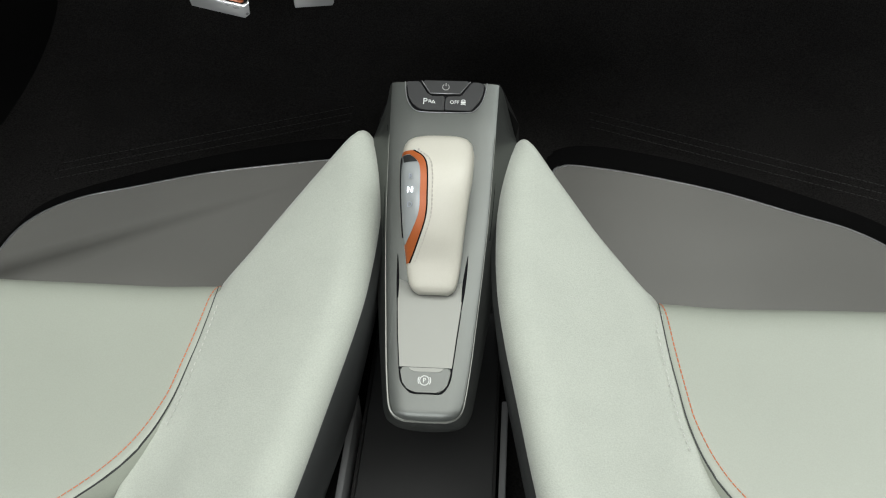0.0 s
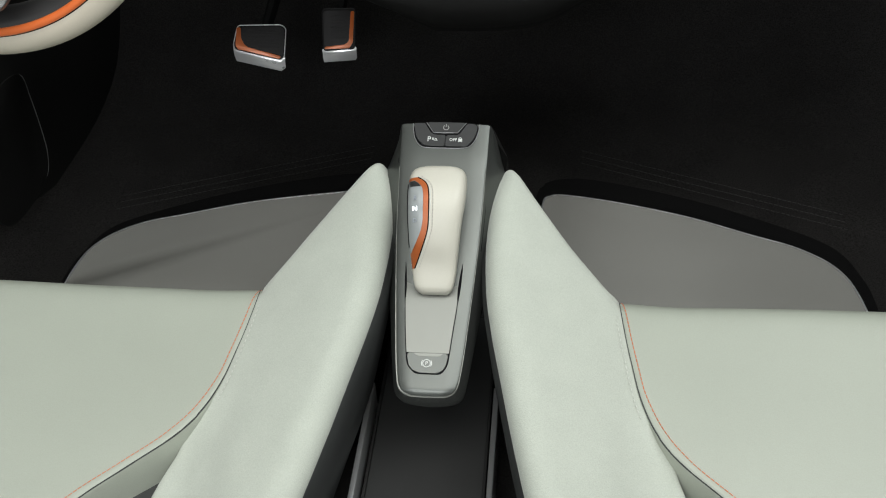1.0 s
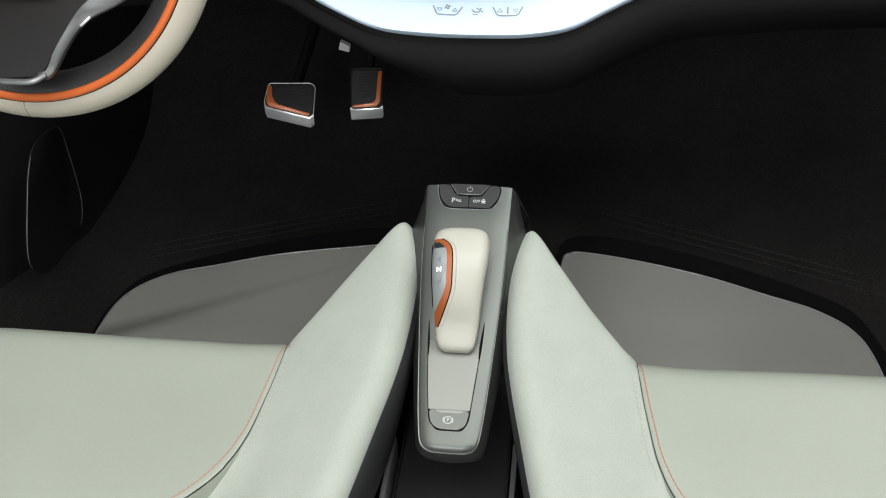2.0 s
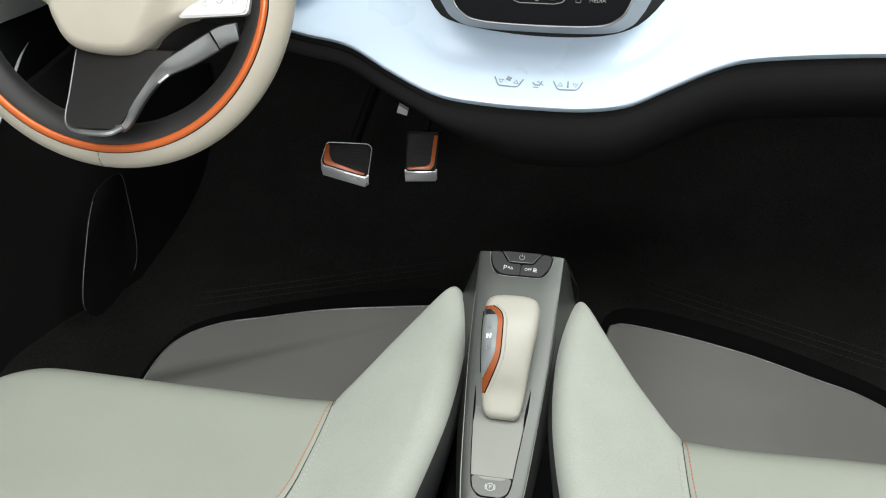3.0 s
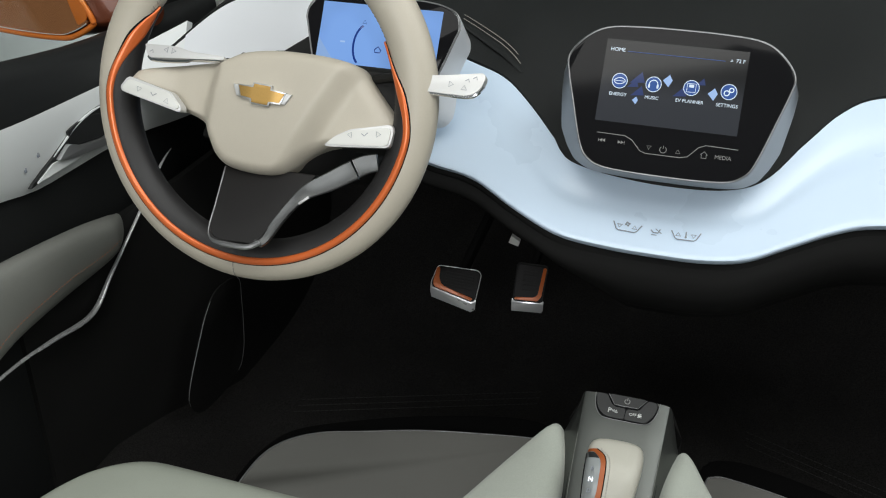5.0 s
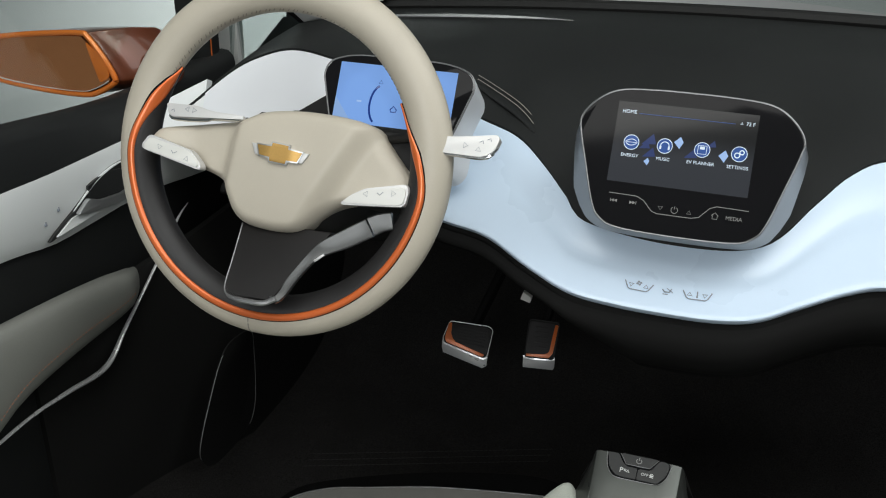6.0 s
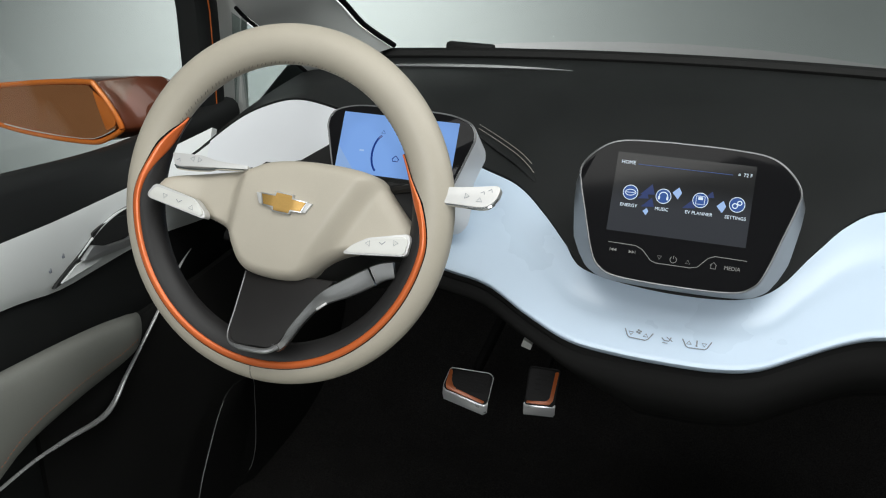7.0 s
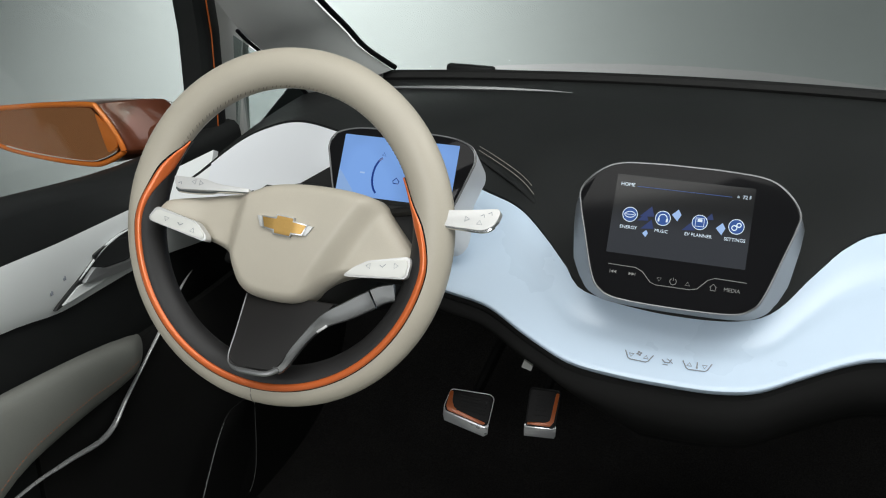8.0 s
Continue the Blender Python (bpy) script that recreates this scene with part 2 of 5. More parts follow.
def edge_round(d, r):
    """How far a rounded edge of radius r has dropped at distance d from the rim."""
    if d >= r:
        return 0.0
    f = 1 - max(d, 0) / r
    return r * (1 - math.sqrt(max(0.0, 1 - f * f)))


def plate(outline, m, thick, bevel=0.0, seg=2):
    """A flat piece: outline in (a, b), thickness downwards along the local z, rim rounded at the top."""
    bm = bmesh.new()
    top = [bm.verts.new((p[0], p[1], 0)) for p in outline]
    low = [bm.verts.new((p[0], p[1], -thick)) for p in outline]
    cap = bm.faces.new(top)
    bm.faces.new(low[::-1])
    n = len(top)
    for k in range(n):
        j = (k + 1) % n
        bm.faces.new((top[k], low[k], low[j], top[j]))
    if bevel > 0:
        bmesh.ops.bevel(bm, geom=list(cap.edges), offset=bevel, segments=seg, profile=0.5, affect="EDGES", clamp_overlap=True)
    bmesh.ops.transform(bm, matrix=m, verts=bm.verts)
    return bm


def rounded(points, r, seg=4):
    """A polygon with rounded corners. r: one radius or one each."""
    out = []
    n = len(points)
    for k in range(n):
        p, a, b = Vector(points[k]).to_2d(), Vector(points[k - 1]).to_2d(), Vector(points[(k + 1) % n]).to_2d()
        rr = r[k] if isinstance(r, (list, tuple)) else r
        u, v = (a - p), (b - p)
        rr = min(rr, u.length * 0.49, v.length * 0.49)
        s, e = p + u.normalized() * rr, p + v.normalized() * rr
        for i in range(seg + 1):
            t = i / seg
            out.append(tuple((1 - t) ** 2 * s + 2 * t * (1 - t) * p + t * t * e))
    return out


def sweep(path, radius, seg=8, closed=False, flat=1.0, up=Vector((0, 0, 1))):
    """A tube along path. radius: number or f(0..1); flat squeezes it along its own upward side."""
    path = [Vector(p) for p in path]
    n = len(path)
    rings = []
    for k, p in enumerate(path):
        a = path[(k - 1) % n] if closed else path[max(k - 1, 0)]
        b = path[(k + 1) % n] if closed else path[min(k + 1, n - 1)]
        d = (b - a).normalized()
        side = d.cross(up)
        if side.length < 1e-4:
            side = d.cross(Vector((1, 0, 0.01)))
        side.normalize()
        top = side.cross(d).normalized()
        r = radius(k / (n - 1)) if callable(radius) else radius
        rings.append([p + side * r * math.cos(2 * math.pi * i / seg) + top * r * flat * math.sin(2 * math.pi * i / seg) for i in range(seg)])
    return loft(rings, loop=closed)


def join(*bms):
    out = bmesh.new()
    for bm in bms:
        me = bpy.data.meshes.new("part")
        bm.to_mesh(me)
        bm.free()
        out.from_mesh(me)
        bpy.data.meshes.remove(me)
    return out


def box(lo, hi, bevel=0.0, seg=2):
    bm = bmesh.new()
    bmesh.ops.create_cube(bm, size=1)
    lo, hi = Vector(lo), Vector(hi)
    bmesh.ops.transform(bm, matrix=Matrix.Translation((lo + hi) / 2) @ Matrix.Diagonal((*(hi - lo), 1)), verts=bm.verts)
    if bevel:
        bmesh.ops.bevel(bm, geom=list(bm.edges), offset=bevel, segments=seg, profile=0.5, affect="EDGES", clamp_overlap=True)
    return bm


def stitches(path, length, gap, r, up=Vector((0, 0, 1))):
    """Single thread stitches along a path, as one mesh."""
    path = [Vector(p) for p in path]
    marks, run = [0.0], 0.0
    for a, b in zip(path, path[1:]):
        run += (b - a).length
        marks.append(run)

    def point(s):
        for k in range(len(path) - 1):
            if s <= marks[k + 1]:
                f = (s - marks[k]) / max(marks[k + 1] - marks[k], 1e-9)
                return path[k].lerp(path[k + 1], f)
        return path[-1]

    bm = bmesh.new()
    s = 0.0
    while s + length < run:
        a, b = point(s), point(s + length)
        d = (b - a).normalized()
        side = d.cross(up).normalized() * r
        top = side.cross(d).normalized() * r
        v = [bm.verts.new(q) for q in (a + side, a - side, b - side, b + side, a + (b - a) * 0.2 + top, a + (b - a) * 0.8 + top)]
        for q in ((0, 4, 5, 3), (1, 2, 5, 4), (0, 1, 4), (2, 3, 5), (0, 3, 2, 1)):
            bm.faces.new([v[i] for i in q])
        s += length + gap
    return bm


def frame_of(origin, x_axis, y_axis):
    x = Vector(x_axis).normalized()
    z = x.cross(Vector(y_axis)).normalized()
    y = z.cross(x)
    m = Matrix((x, y, z)).transposed().to_4x4()
    m.translation = origin
    return m


def writing(name, body, size, m, mat, parent, depth=0.0002, label=""):
    cu = bpy.data.curves.new("lettering", "FONT")
    cu.body, cu.size, cu.extrude, cu.align_x, cu.align_y, cu.resolution_u = body, size, depth, "CENTER", "CENTER", 3
    ob = new("lettering", cu)
    bpy.context.view_layer.update()
    me = bpy.data.meshes.new_from_object(ob.evaluated_get(bpy.context.evaluated_depsgraph_get()))
    bpy.data.objects.remove(ob)
    bpy.data.curves.remove(cu)
    me.transform(m)
    me.name = name
    me.materials.clear()
    me.materials.append(mat)
    out = new(name, me)
    attach(out, parent)
    if label:
        tagged(out, label)
    return out


def line2(pts, m, r, mat, name, parent, closed=False, n=0):
    """A thin raised line through 2D points in the frame m."""
    p = [m @ Vector((a, b, 0)) for a, b in pts]
    if n:
        p = cat(p, n, closed)
    return finish(name, sweep(p, r, 5, closed, 0.5, m.to_3x3() @ Vector((0, 0, 1))), mat, parent)


# ---- the studio round the car ----
def sheet(name, lo, hi, mat, label):
    return tagged(finish(name, box(lo, hi), mat), label, "wall", kind="structure")


sheet("ground", (-3.0, -3.4, -0.36), (3.2, 4.9, -0.30), FLOOR, "smooth grey painted studio floor")
PLAN = [(-3.0, -3.3)] + [(-3.0, 2.0 + 0.2 * k) for k in range(3)] + [(-1.2 - 1.8 * math.cos(a), 2.9 + 1.8 * math.sin(a)) for a in [math.pi / 2 * k / 16 for k in range(17)]] + [(-0.6 + 0.6 * k, 4.7) for k in range(7)] + [(3.3, 4.7)]
RISE = [(-0.9, -0.295)] + [(-0.7 + 0.7 * math.sin(a), 0.405 - 0.7 * math.cos(a)) for a in [math.pi / 2 * k / 10 for k in range(11)]] + [(0.0, 1.4), (0.0, 3.42)]
cyc = []
for k, (x, y) in enumerate(PLAN):
    ax, ay = PLAN[max(k - 1, 0)]
    bx, by = PLAN[min(k + 1, len(PLAN) - 1)]
    n = Vector((-(by - ay), bx - ax, 0)).normalized()
    cyc.append([Vector((x, y, z)) + n * d for d, z in RISE] + [Vector((x, y, z)) + n * (d + 0.08) for d, z in RISE[::-1]])
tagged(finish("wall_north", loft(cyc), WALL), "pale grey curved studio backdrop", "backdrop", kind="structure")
sheet("wall_west", (-3.4, -3.4, -0.36), (-3.2, 4.9, 3.4), WALL, "plain studio side wall out of view")
# out of view: pale walls and ceiling added as reflectors
sheet("wall_south", (-3.0, -3.4, -0.30), (3.2, -3.2, 3.4), BOUNCE_WALL, "plain pale studio wall out of view")
sheet("wall_east", (3.2, -3.4, -0.36), (3.4, 4.9, 3.4), BOUNCE_WALL, "plain studio side wall out of view")
sheet("ceiling", (-3.2, -3.4, 3.4), (3.4, 4.9, 3.5), BOUNCE_WALL, "plain pale studio ceiling out of view")


# ---- car body: floor, bulkhead, sills ----
def carpet_at(u, v):
    """One sheet: flat floor that sweeps up into the bulkhead."""
    x = -0.70 + 1.40 * u
    y, z = along(CARPET_RUN, v)
    rise = 0.05 * math.exp(-((abs(x) - 0.70) / 0.05) ** 2) + 0.03 * math.exp(-((x / 0.10) ** 2))
    z += rise + 0.004 * noise.noise((x * 6, y * 6, 0.3))
    return (x, y, z)


CARPET_RUN = soft_table([(0.0, -0.1, 0.05), (0.3, 0.7, 0.047), (0.55, 1.45, 0.045), (0.70, 1.72, 0.055), (0.80, 1.86, 0.13), (0.90, 1.95, 0.26), (1.0, 2.0, 0.50)])
carpet = tagged(finish("floor", slab(carpet_at, 49, 61, 0.03, [k / 48 for k in range(49)], [k / 60 for k in range(61)]), CARPET),
       "black looped carpet over the car floor and bulkhead", "carpet", kind="structure")
for sx in (-1, 1):
    for k in range(3):
        row = [Vector((sx * x, 1.615 - 0.016 * k - 0.384 * (x - 0.171), 0.0535)) for x in [0.16 + 0.36 * i / 40 for i in range(41)]]
        part("carpet_seam", stitches(row, 0.0045, 0.0025, 0.0006), SEAM_THREAD, carpet, "faint stitched row in the carpet")
tagged(finish("underbody", box((-0.86, -0.6, -0.10), (0.86, 2.3, 0.005), 0.02), BLACK), "black floor pan under the carpet", "floor pan", kind="structure")
tagged(finish("bulkhead", box((-0.80, 2.02, -0.02), (0.80, 2.10, 0.64), 0.01), BLACK), "black bulkhead behind the footwell", "bulkhead", kind="structure")


# ---- dashboard ----
# (x, y, z) of the pale band's lower and upper edge, mirrored on the passenger's side but for the pod
LOW = soft_table([(-0.66, 1.405, 0.555), (-0.45, 1.402, 0.548), (-0.33, 1.398, 0.543), (-0.271, 1.390, 0.536), (-0.220, 1.381, 0.530), (-0.165, 1.357, 0.512),
                  (-0.110, 1.336, 0.498), (-0.055, 1.330, 0.494), (0.0, 1.329, 0.493), (0.055, 1.330, 0.494), (0.100, 1.338, 0.499), (0.140, 1.356, 0.512),
                  (0.190, 1.379, 0.528), (0.232, 1.390, 0.536), (0.33, 1.398, 0.543), (0.45, 1.402, 0.548), (0.66, 1.405, 0.555)], 130)
HIGH = soft_table([(-0.66, 1.44, 0.615), (-0.605, 1.475, 0.664), (-0.565, 1.492, 0.686), (-0.52, 1.50, 0.697), (-0.46, 1.496, 0.690), (-0.36, 1.505, 0.662), (-0.263, 1.517, 0.625),
                   (-0.213, 1.501, 0.613), (-0.171, 1.470, 0.591), (-0.138, 1.440, 0.570), (-0.105, 1.412, 0.551), (0.0, 1.400, 0.543), (0.095, 1.412, 0.551),
                   (0.147, 1.466, 0.589), (0.181, 1.503, 0.615), (0.225, 1.526, 0.631), (0.33, 1.535, 0.640), (0.45, 1.535, 0.645), (0.66, 1.53, 0.645)], 150)


def band_point(x, f):
    """f: 0 under the rolled lip, 0.12 lip, 1 upper edge. A shelf below, a steeper wall above, with a soft crease."""
    ly, lz = along(LOW, x)
    lz += 0.002
    hy, hz = along(HIGH, x)
    if f < 0.12:
        k = f / 0.12
        a = math.pi * (1 - k)
        return Vector((x, ly + 0.012 - 0.012 * math.sin(a * 0.5 + math.pi / 2) - 0.002, lz - 0.009 * (1 - math.cos(a)) * 0.5 - 0.003 * (1 - k)))
    k = (f - 0.12) / 0.88
    sag = -0.003 * math.sin(math.pi * k) - 0.0035 * math.exp(-((k - 0.62) / 0.12) ** 2)
    return Vector((x, ly + (hy - ly) * k, lz + (hz - lz) * k + sag))


dashboard = thing("dashboard", "black dashboard with an ice-white glossy band sweeping across", "dashboard", at=(0, 1.9, 0.5))
XS = [-0.322 + 0.977 * k / 110 for k in range(111)]
POD_XS = [-0.634 + 0.312 * k / 40 for k in range(41)]
FS = [0.0, 0.03, 0.06, 0.09, 0.12] + [0.12 + 0.88 * k / 18 for k in range(1, 19)]
band = part("pale_band", slab(lambda u, v: band_point(u, v), 0, 0, (0, 0.006, -0.014), XS, FS), ICE, dashboard, "ice-white glossy band across the dashboard", 60)
part("driver_pod", slab(lambda u, v: band_point(u, v), 0, 0, (0, 0.006, -0.014), POD_XS, [0.34 + 0.66 * k / 18 for k in range(19)]), POD, dashboard, "white glossy pod ahead of the driver", 60)


def pad_point(x, f):
    """The black top pad, from the band's upper edge to the windscreen."""
    hy, hz = along(HIGH, x)
    ey, ez = 1.905, 0.697 + 0.022 * x - 0.066 * x * x
    k = 1 - (1 - f) ** 2.1
    hump = 0.012 * math.sin(math.pi * f) * (1 - (x / 0.7) ** 2)
    dent = -0.010 * math.exp(-((x - 0.0) / 0.16) ** 2) * math.exp(-((f - 0.35) / 0.2) ** 2)
    return Vector((x, hy + 0.001 + (ey - hy) * f, hz + 0.003 + (ez - hz) * k + hump + dent))


pad = part("top_pad", slab(lambda u, v: pad_point(u, v), 0, 0, 0.02, [-0.662 + 1.362 * k / 100 for k in range(101)], [k / 24 for k in range(25)]), DASH, dashboard, "black grained top pad", 60)


def under_point(x, f):
    """The black bolster under the band, rolled back towards the bulkhead."""
    ly, lz = along(LOW, x)
    dy, dz = along(UNDER_RUN, f)
    g = 0.36 + 0.64 * max(0.0, min(1.0, (x + 0.13) / 0.11))
    return Vector((x, ly + dy, lz + dz * (g + (1 - g) * 0.6 * (1 - f) ** 2)))


UNDER_RUN = soft_table([(0.0, 0.006, -0.012), (0.15, -0.009, -0.026), (0.35, -0.010, -0.050), (0.55, 0.014, -0.078), (0.75, 0.08, -0.098), (1.0, 0.45, -0.10)], 40)
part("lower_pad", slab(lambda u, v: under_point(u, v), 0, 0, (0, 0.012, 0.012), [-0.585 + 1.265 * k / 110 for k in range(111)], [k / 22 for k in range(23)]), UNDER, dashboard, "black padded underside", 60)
# silver line in place of the light reflected by the defroster vent's edge
part("vent_edge_line", sweep([pad_point(x, 0.74) + Vector((0, 0, 0.003)) for x in [-0.52 + 0.31 * k / 12 for k in range(13)]], lambda f: 0.0035 * math.sin(math.pi * min(1, f * 0.9 + 0.1)) + 0.0005, 6), DARK_SILVER, pad, "silver line drawn as the reflection on the defroster vent edge")
SEAM = [pad_point(-0.200 - 0.094 * k / 14, 0.068 + 0.09 * k / 14) + Vector((0, -0.001, 0.0042)) for k in range(15)]
SEAM_2 = [pad_point(-0.207 - 0.088 * k / 14, 0.098 + 0.09 * k / 14) + Vector((0, -0.001, 0.002)) for k in range(15)]
part("vent_edge_line", sweep([pad_point(x, 0.80 - 0.05 * (x - 0.19)) + Vector((0, 0, 0.0025)) for x in [0.30 + 0.25 * k / 12 for k in range(13)]], lambda f: 0.0018 * math.sin(math.pi * min(1, f * 0.9 + 0.1)) + 0.0004, 6), UNDER, pad, "thin dark defroster strip")
part("stitched_fold", sweep([pad_point(-0.196 - 0.110 * k / 16, 0.053 + 0.105 * k / 16) for k in range(17)], lambda f: 0.002 + 0.0085 * math.sin(math.pi * f) ** 0.7, 14, False, 0.28), DASH, pad, "black grained stitched fold")
part("stitching", join(stitches(SEAM, 0.0030, 0.0008, 0.0008), stitches(SEAM_2, 0.0030, 0.0008, 0.0008)), TAUPE_THREAD, pad, "pale twin stitching")
tagged(finish("windscreen_frame", sweep([Vector((x, 1.915, 0.7045 + 0.024 * x - 0.062 * x * x)) for x in [-0.56 + 1.25 * k / 40 for k in range(41)]], 0.011, 8), BLACK), "black lower windscreen surround", "trim", kind="structure")


# climate symbols printed on the band: arrows, fan, seat, thermometer over curved lines
def band_mark(x, f):
    p = band_point(x, f)
    ex = (band_point(x + 0.004, f) - band_point(x - 0.004, f)).normalized()
    ey = (band_point(x, f + 0.04) - band_point(x, f - 0.04)).normalized()
    m = frame_of(p, ex, ey)
    m.translation = p + m.to_3x3() @ Vector((0, 0, 0.0011))
    return m


SYM_F = 0.40


def triangle_mark(m, size, down, mat, parent, name="arrow", r=0.00035):
    s = -1 if down else 1
    return line2([(-size, -size * 0.6 * s), (size, -size * 0.6 * s), (0, size * s)], m, r, mat, name, parent, True)


for sx, warm in ((-1, False), (1, True)):
    m = band_mark(0.001 + sx * 0.0325, SYM_F) @ Matrix.Scale(0.88, 4)
    line2([(-0.018, 0.006), (-0.013, -0.004), (-0.010, -0.006), (0.010, -0.006), (0.013, -0.004), (0.018, 0.006)], m, 0.0007, MARK, "curve_mark", band)
    triangle_mark(m @ pose(-0.0095, 0.001, 0), 0.003, not warm, MARK, band, r=0.0006)
    triangle_mark(m @ pose(0.0095, 0.001, 0), 0.003, warm, MARK, band, r=0.0006)
    if warm:
        line2([(0, -0.001), (0, 0.006)], m, 0.0008, MARK, "thermometer_mark", band)
        part("bulb_mark", plate([(0.0014 * math.cos(a * 0.6), -0.002 + 0.0014 * math.sin(a * 0.6)) for a in range(10)], m, 0.0003), MARK, band)
    else:
        for k in range(4):
            a = k * math.pi / 2 + 0.4
            part("fan_mark", plate([(0.0022 * math.cos(a) + 0.0016 * math.cos(b * 0.63), 0.005 + 0.0022 * math.sin(a) + 0.0014 * math.sin(b * 0.63)) for b in range(10)], m, 0.0003), MARK, band)
m = band_mark(0.001, SYM_F)
line2([(-0.006, 0.002), (-0.003, -0.001), (0.002, -0.001), (0.004, 0.004)], m, 0.0007, MARK, "airflow_mark", band)
line2([(-0.005, -0.004), (0.001, -0.004)], m, 0.0005, MARK, "airflow_mark", band)
line2([(-0.001, 0.004), (0.006, -0.001)], m, 0.0005, MARK, "airflow_mark", band)


# ---- displays ----
def mirrored(half):
    """A closed outline from its right half, top middle to bottom middle."""
    return list(half) + [(-a, b) for a, b in half[::-1] if abs(a) > 1e-6]


def flank(b):
    """How far the side of a housing stands out at height b: widest below the middle."""
    return 0.60 - 8.0 * b if b > -0.03 else 0.84 - 4.0 * (-0.03 - b)


def low_flank(b):
    """A housing whose side stands out in its lower half alone."""
    return 0.12 if b > 0.0 else 0.12 - 50 * b


def housing(outline, m, back_scale, shift, depth, name, parent, mat, side):
    rings = []
    for f in (0.0, 0.12, 0.4, 0.7, 1.0):
        s, sv = 1 + (back_scale[0] - 1) * f, 1 + (back_scale[1] - 1) * f
        rings.append([m @ Vector((a * (1 + (s - 1) * side(b) * (1.3 if a < 0 else 1.0)), b * (sv if b > -0.05 else sv - 0.025 * f) + shift * f, -depth * f)) for a, b in outline])
    front = [m @ Vector((a * 0.985, b * 0.985, 0.003)) for a, b in outline]
    return part(name, loft([front] + rings), mat, parent, "", 50)


def display_unit(name, label, origin, turn, half, glass_inset, back_scale, shift, depth, skin, side):
    ob = thing(name, label, "display", at=origin)
    m = pose(*origin, 0, 0, turn) @ pose(0, 0, 0, 60, 0, 0)
    outline = [tuple(p.to_2d()) for p in cat([(a, b, 0) for a, b in mirrored(half)], 96, True)]
    housing(outline, m, back_scale, shift, depth, "housing", ob, skin, side)
    rim = [m @ Vector((a * 0.992, b * 0.992, 0.003)) for a, b in outline]
    part("bezel", sweep(rim, 0.0012, 8, True), DARK_SILVER, ob, "thin silver bezel")
    inner = [(a * glass_inset, b * glass_inset) for a, b in outline]
    glass = part("glass", plate(inner, m @ pose(0, 0, 0.0042), 0.003, 0.0008), GLASS_BLACK, ob, "glossy black glass")
    return ob, m, glass


HALF = [(0.0, 0.0785), (0.040, 0.078), (0.080, 0.0745), (0.103, 0.062), (0.1185, 0.041), (0.1165, 0.022), (0.107, -0.010), (0.093, -0.054), (0.082, -0.0700), (0.060, -0.0780), (0.0, -0.0800)]
touchscreen, SM, tglass = display_unit("touchscreen", "centre touchscreen with a dark home page lit, in a silver housing", (0.000, 1.378, 0.650), 0, HALF, 0.982, (1.20, 1.0), -0.002, 0.05, DARK_SILVER, flank)


def on(m, a, b, lift=0.0005):
    return m @ pose(a, b, 0.0042 + lift)


def rect(w, h):
    return [(-w / 2, -h / 2), (w / 2, -h / 2), (w / 2, h / 2), (-w / 2, h / 2)]


def ring(m, r, mat, name, parent, thick=0.0005, n=24):
    return line2([(r * math.cos(2 * math.pi * k / n), r * math.sin(2 * math.pi * k / n)) for k in range(n)], m, thick, mat, name, parent, True)


def disc(m, r, mat, name, parent, n=20):
    return part(name, plate([(r * math.cos(2 * math.pi * k / n), r * math.sin(2 * math.pi * k / n)) for k in range(n)], m, 0.0003), mat, parent)


DX, DY, DW, DH = -0.005, 0.017, 0.149, 0.089
page = part("screen", plate(rect(DW, DH), on(SM, DX, DY, 0.0003), 0.0003), SCREEN, touchscreen, "lit dark grey home page")
writing("home_text", "HOME", 0.0056, on(SM, DX - 0.0615, DY + 0.0335, 0.0009), LIT, page)
writing("temperature_text", "72 F", 0.0054, on(SM, DX + 0.0665, DY + 0.0335, 0.0009), LIT, page)
triangle_mark(on(SM, DX + 0.0575, DY + 0.0335, 0.0009), 0.0012, False, LIT, page)
line2([(-0.05, 0.0), (0.052, 0.0)], on(SM, DX - 0.001, DY + 0.0325, 0.0009), 0.00028, BLUE, "rule_line", page)
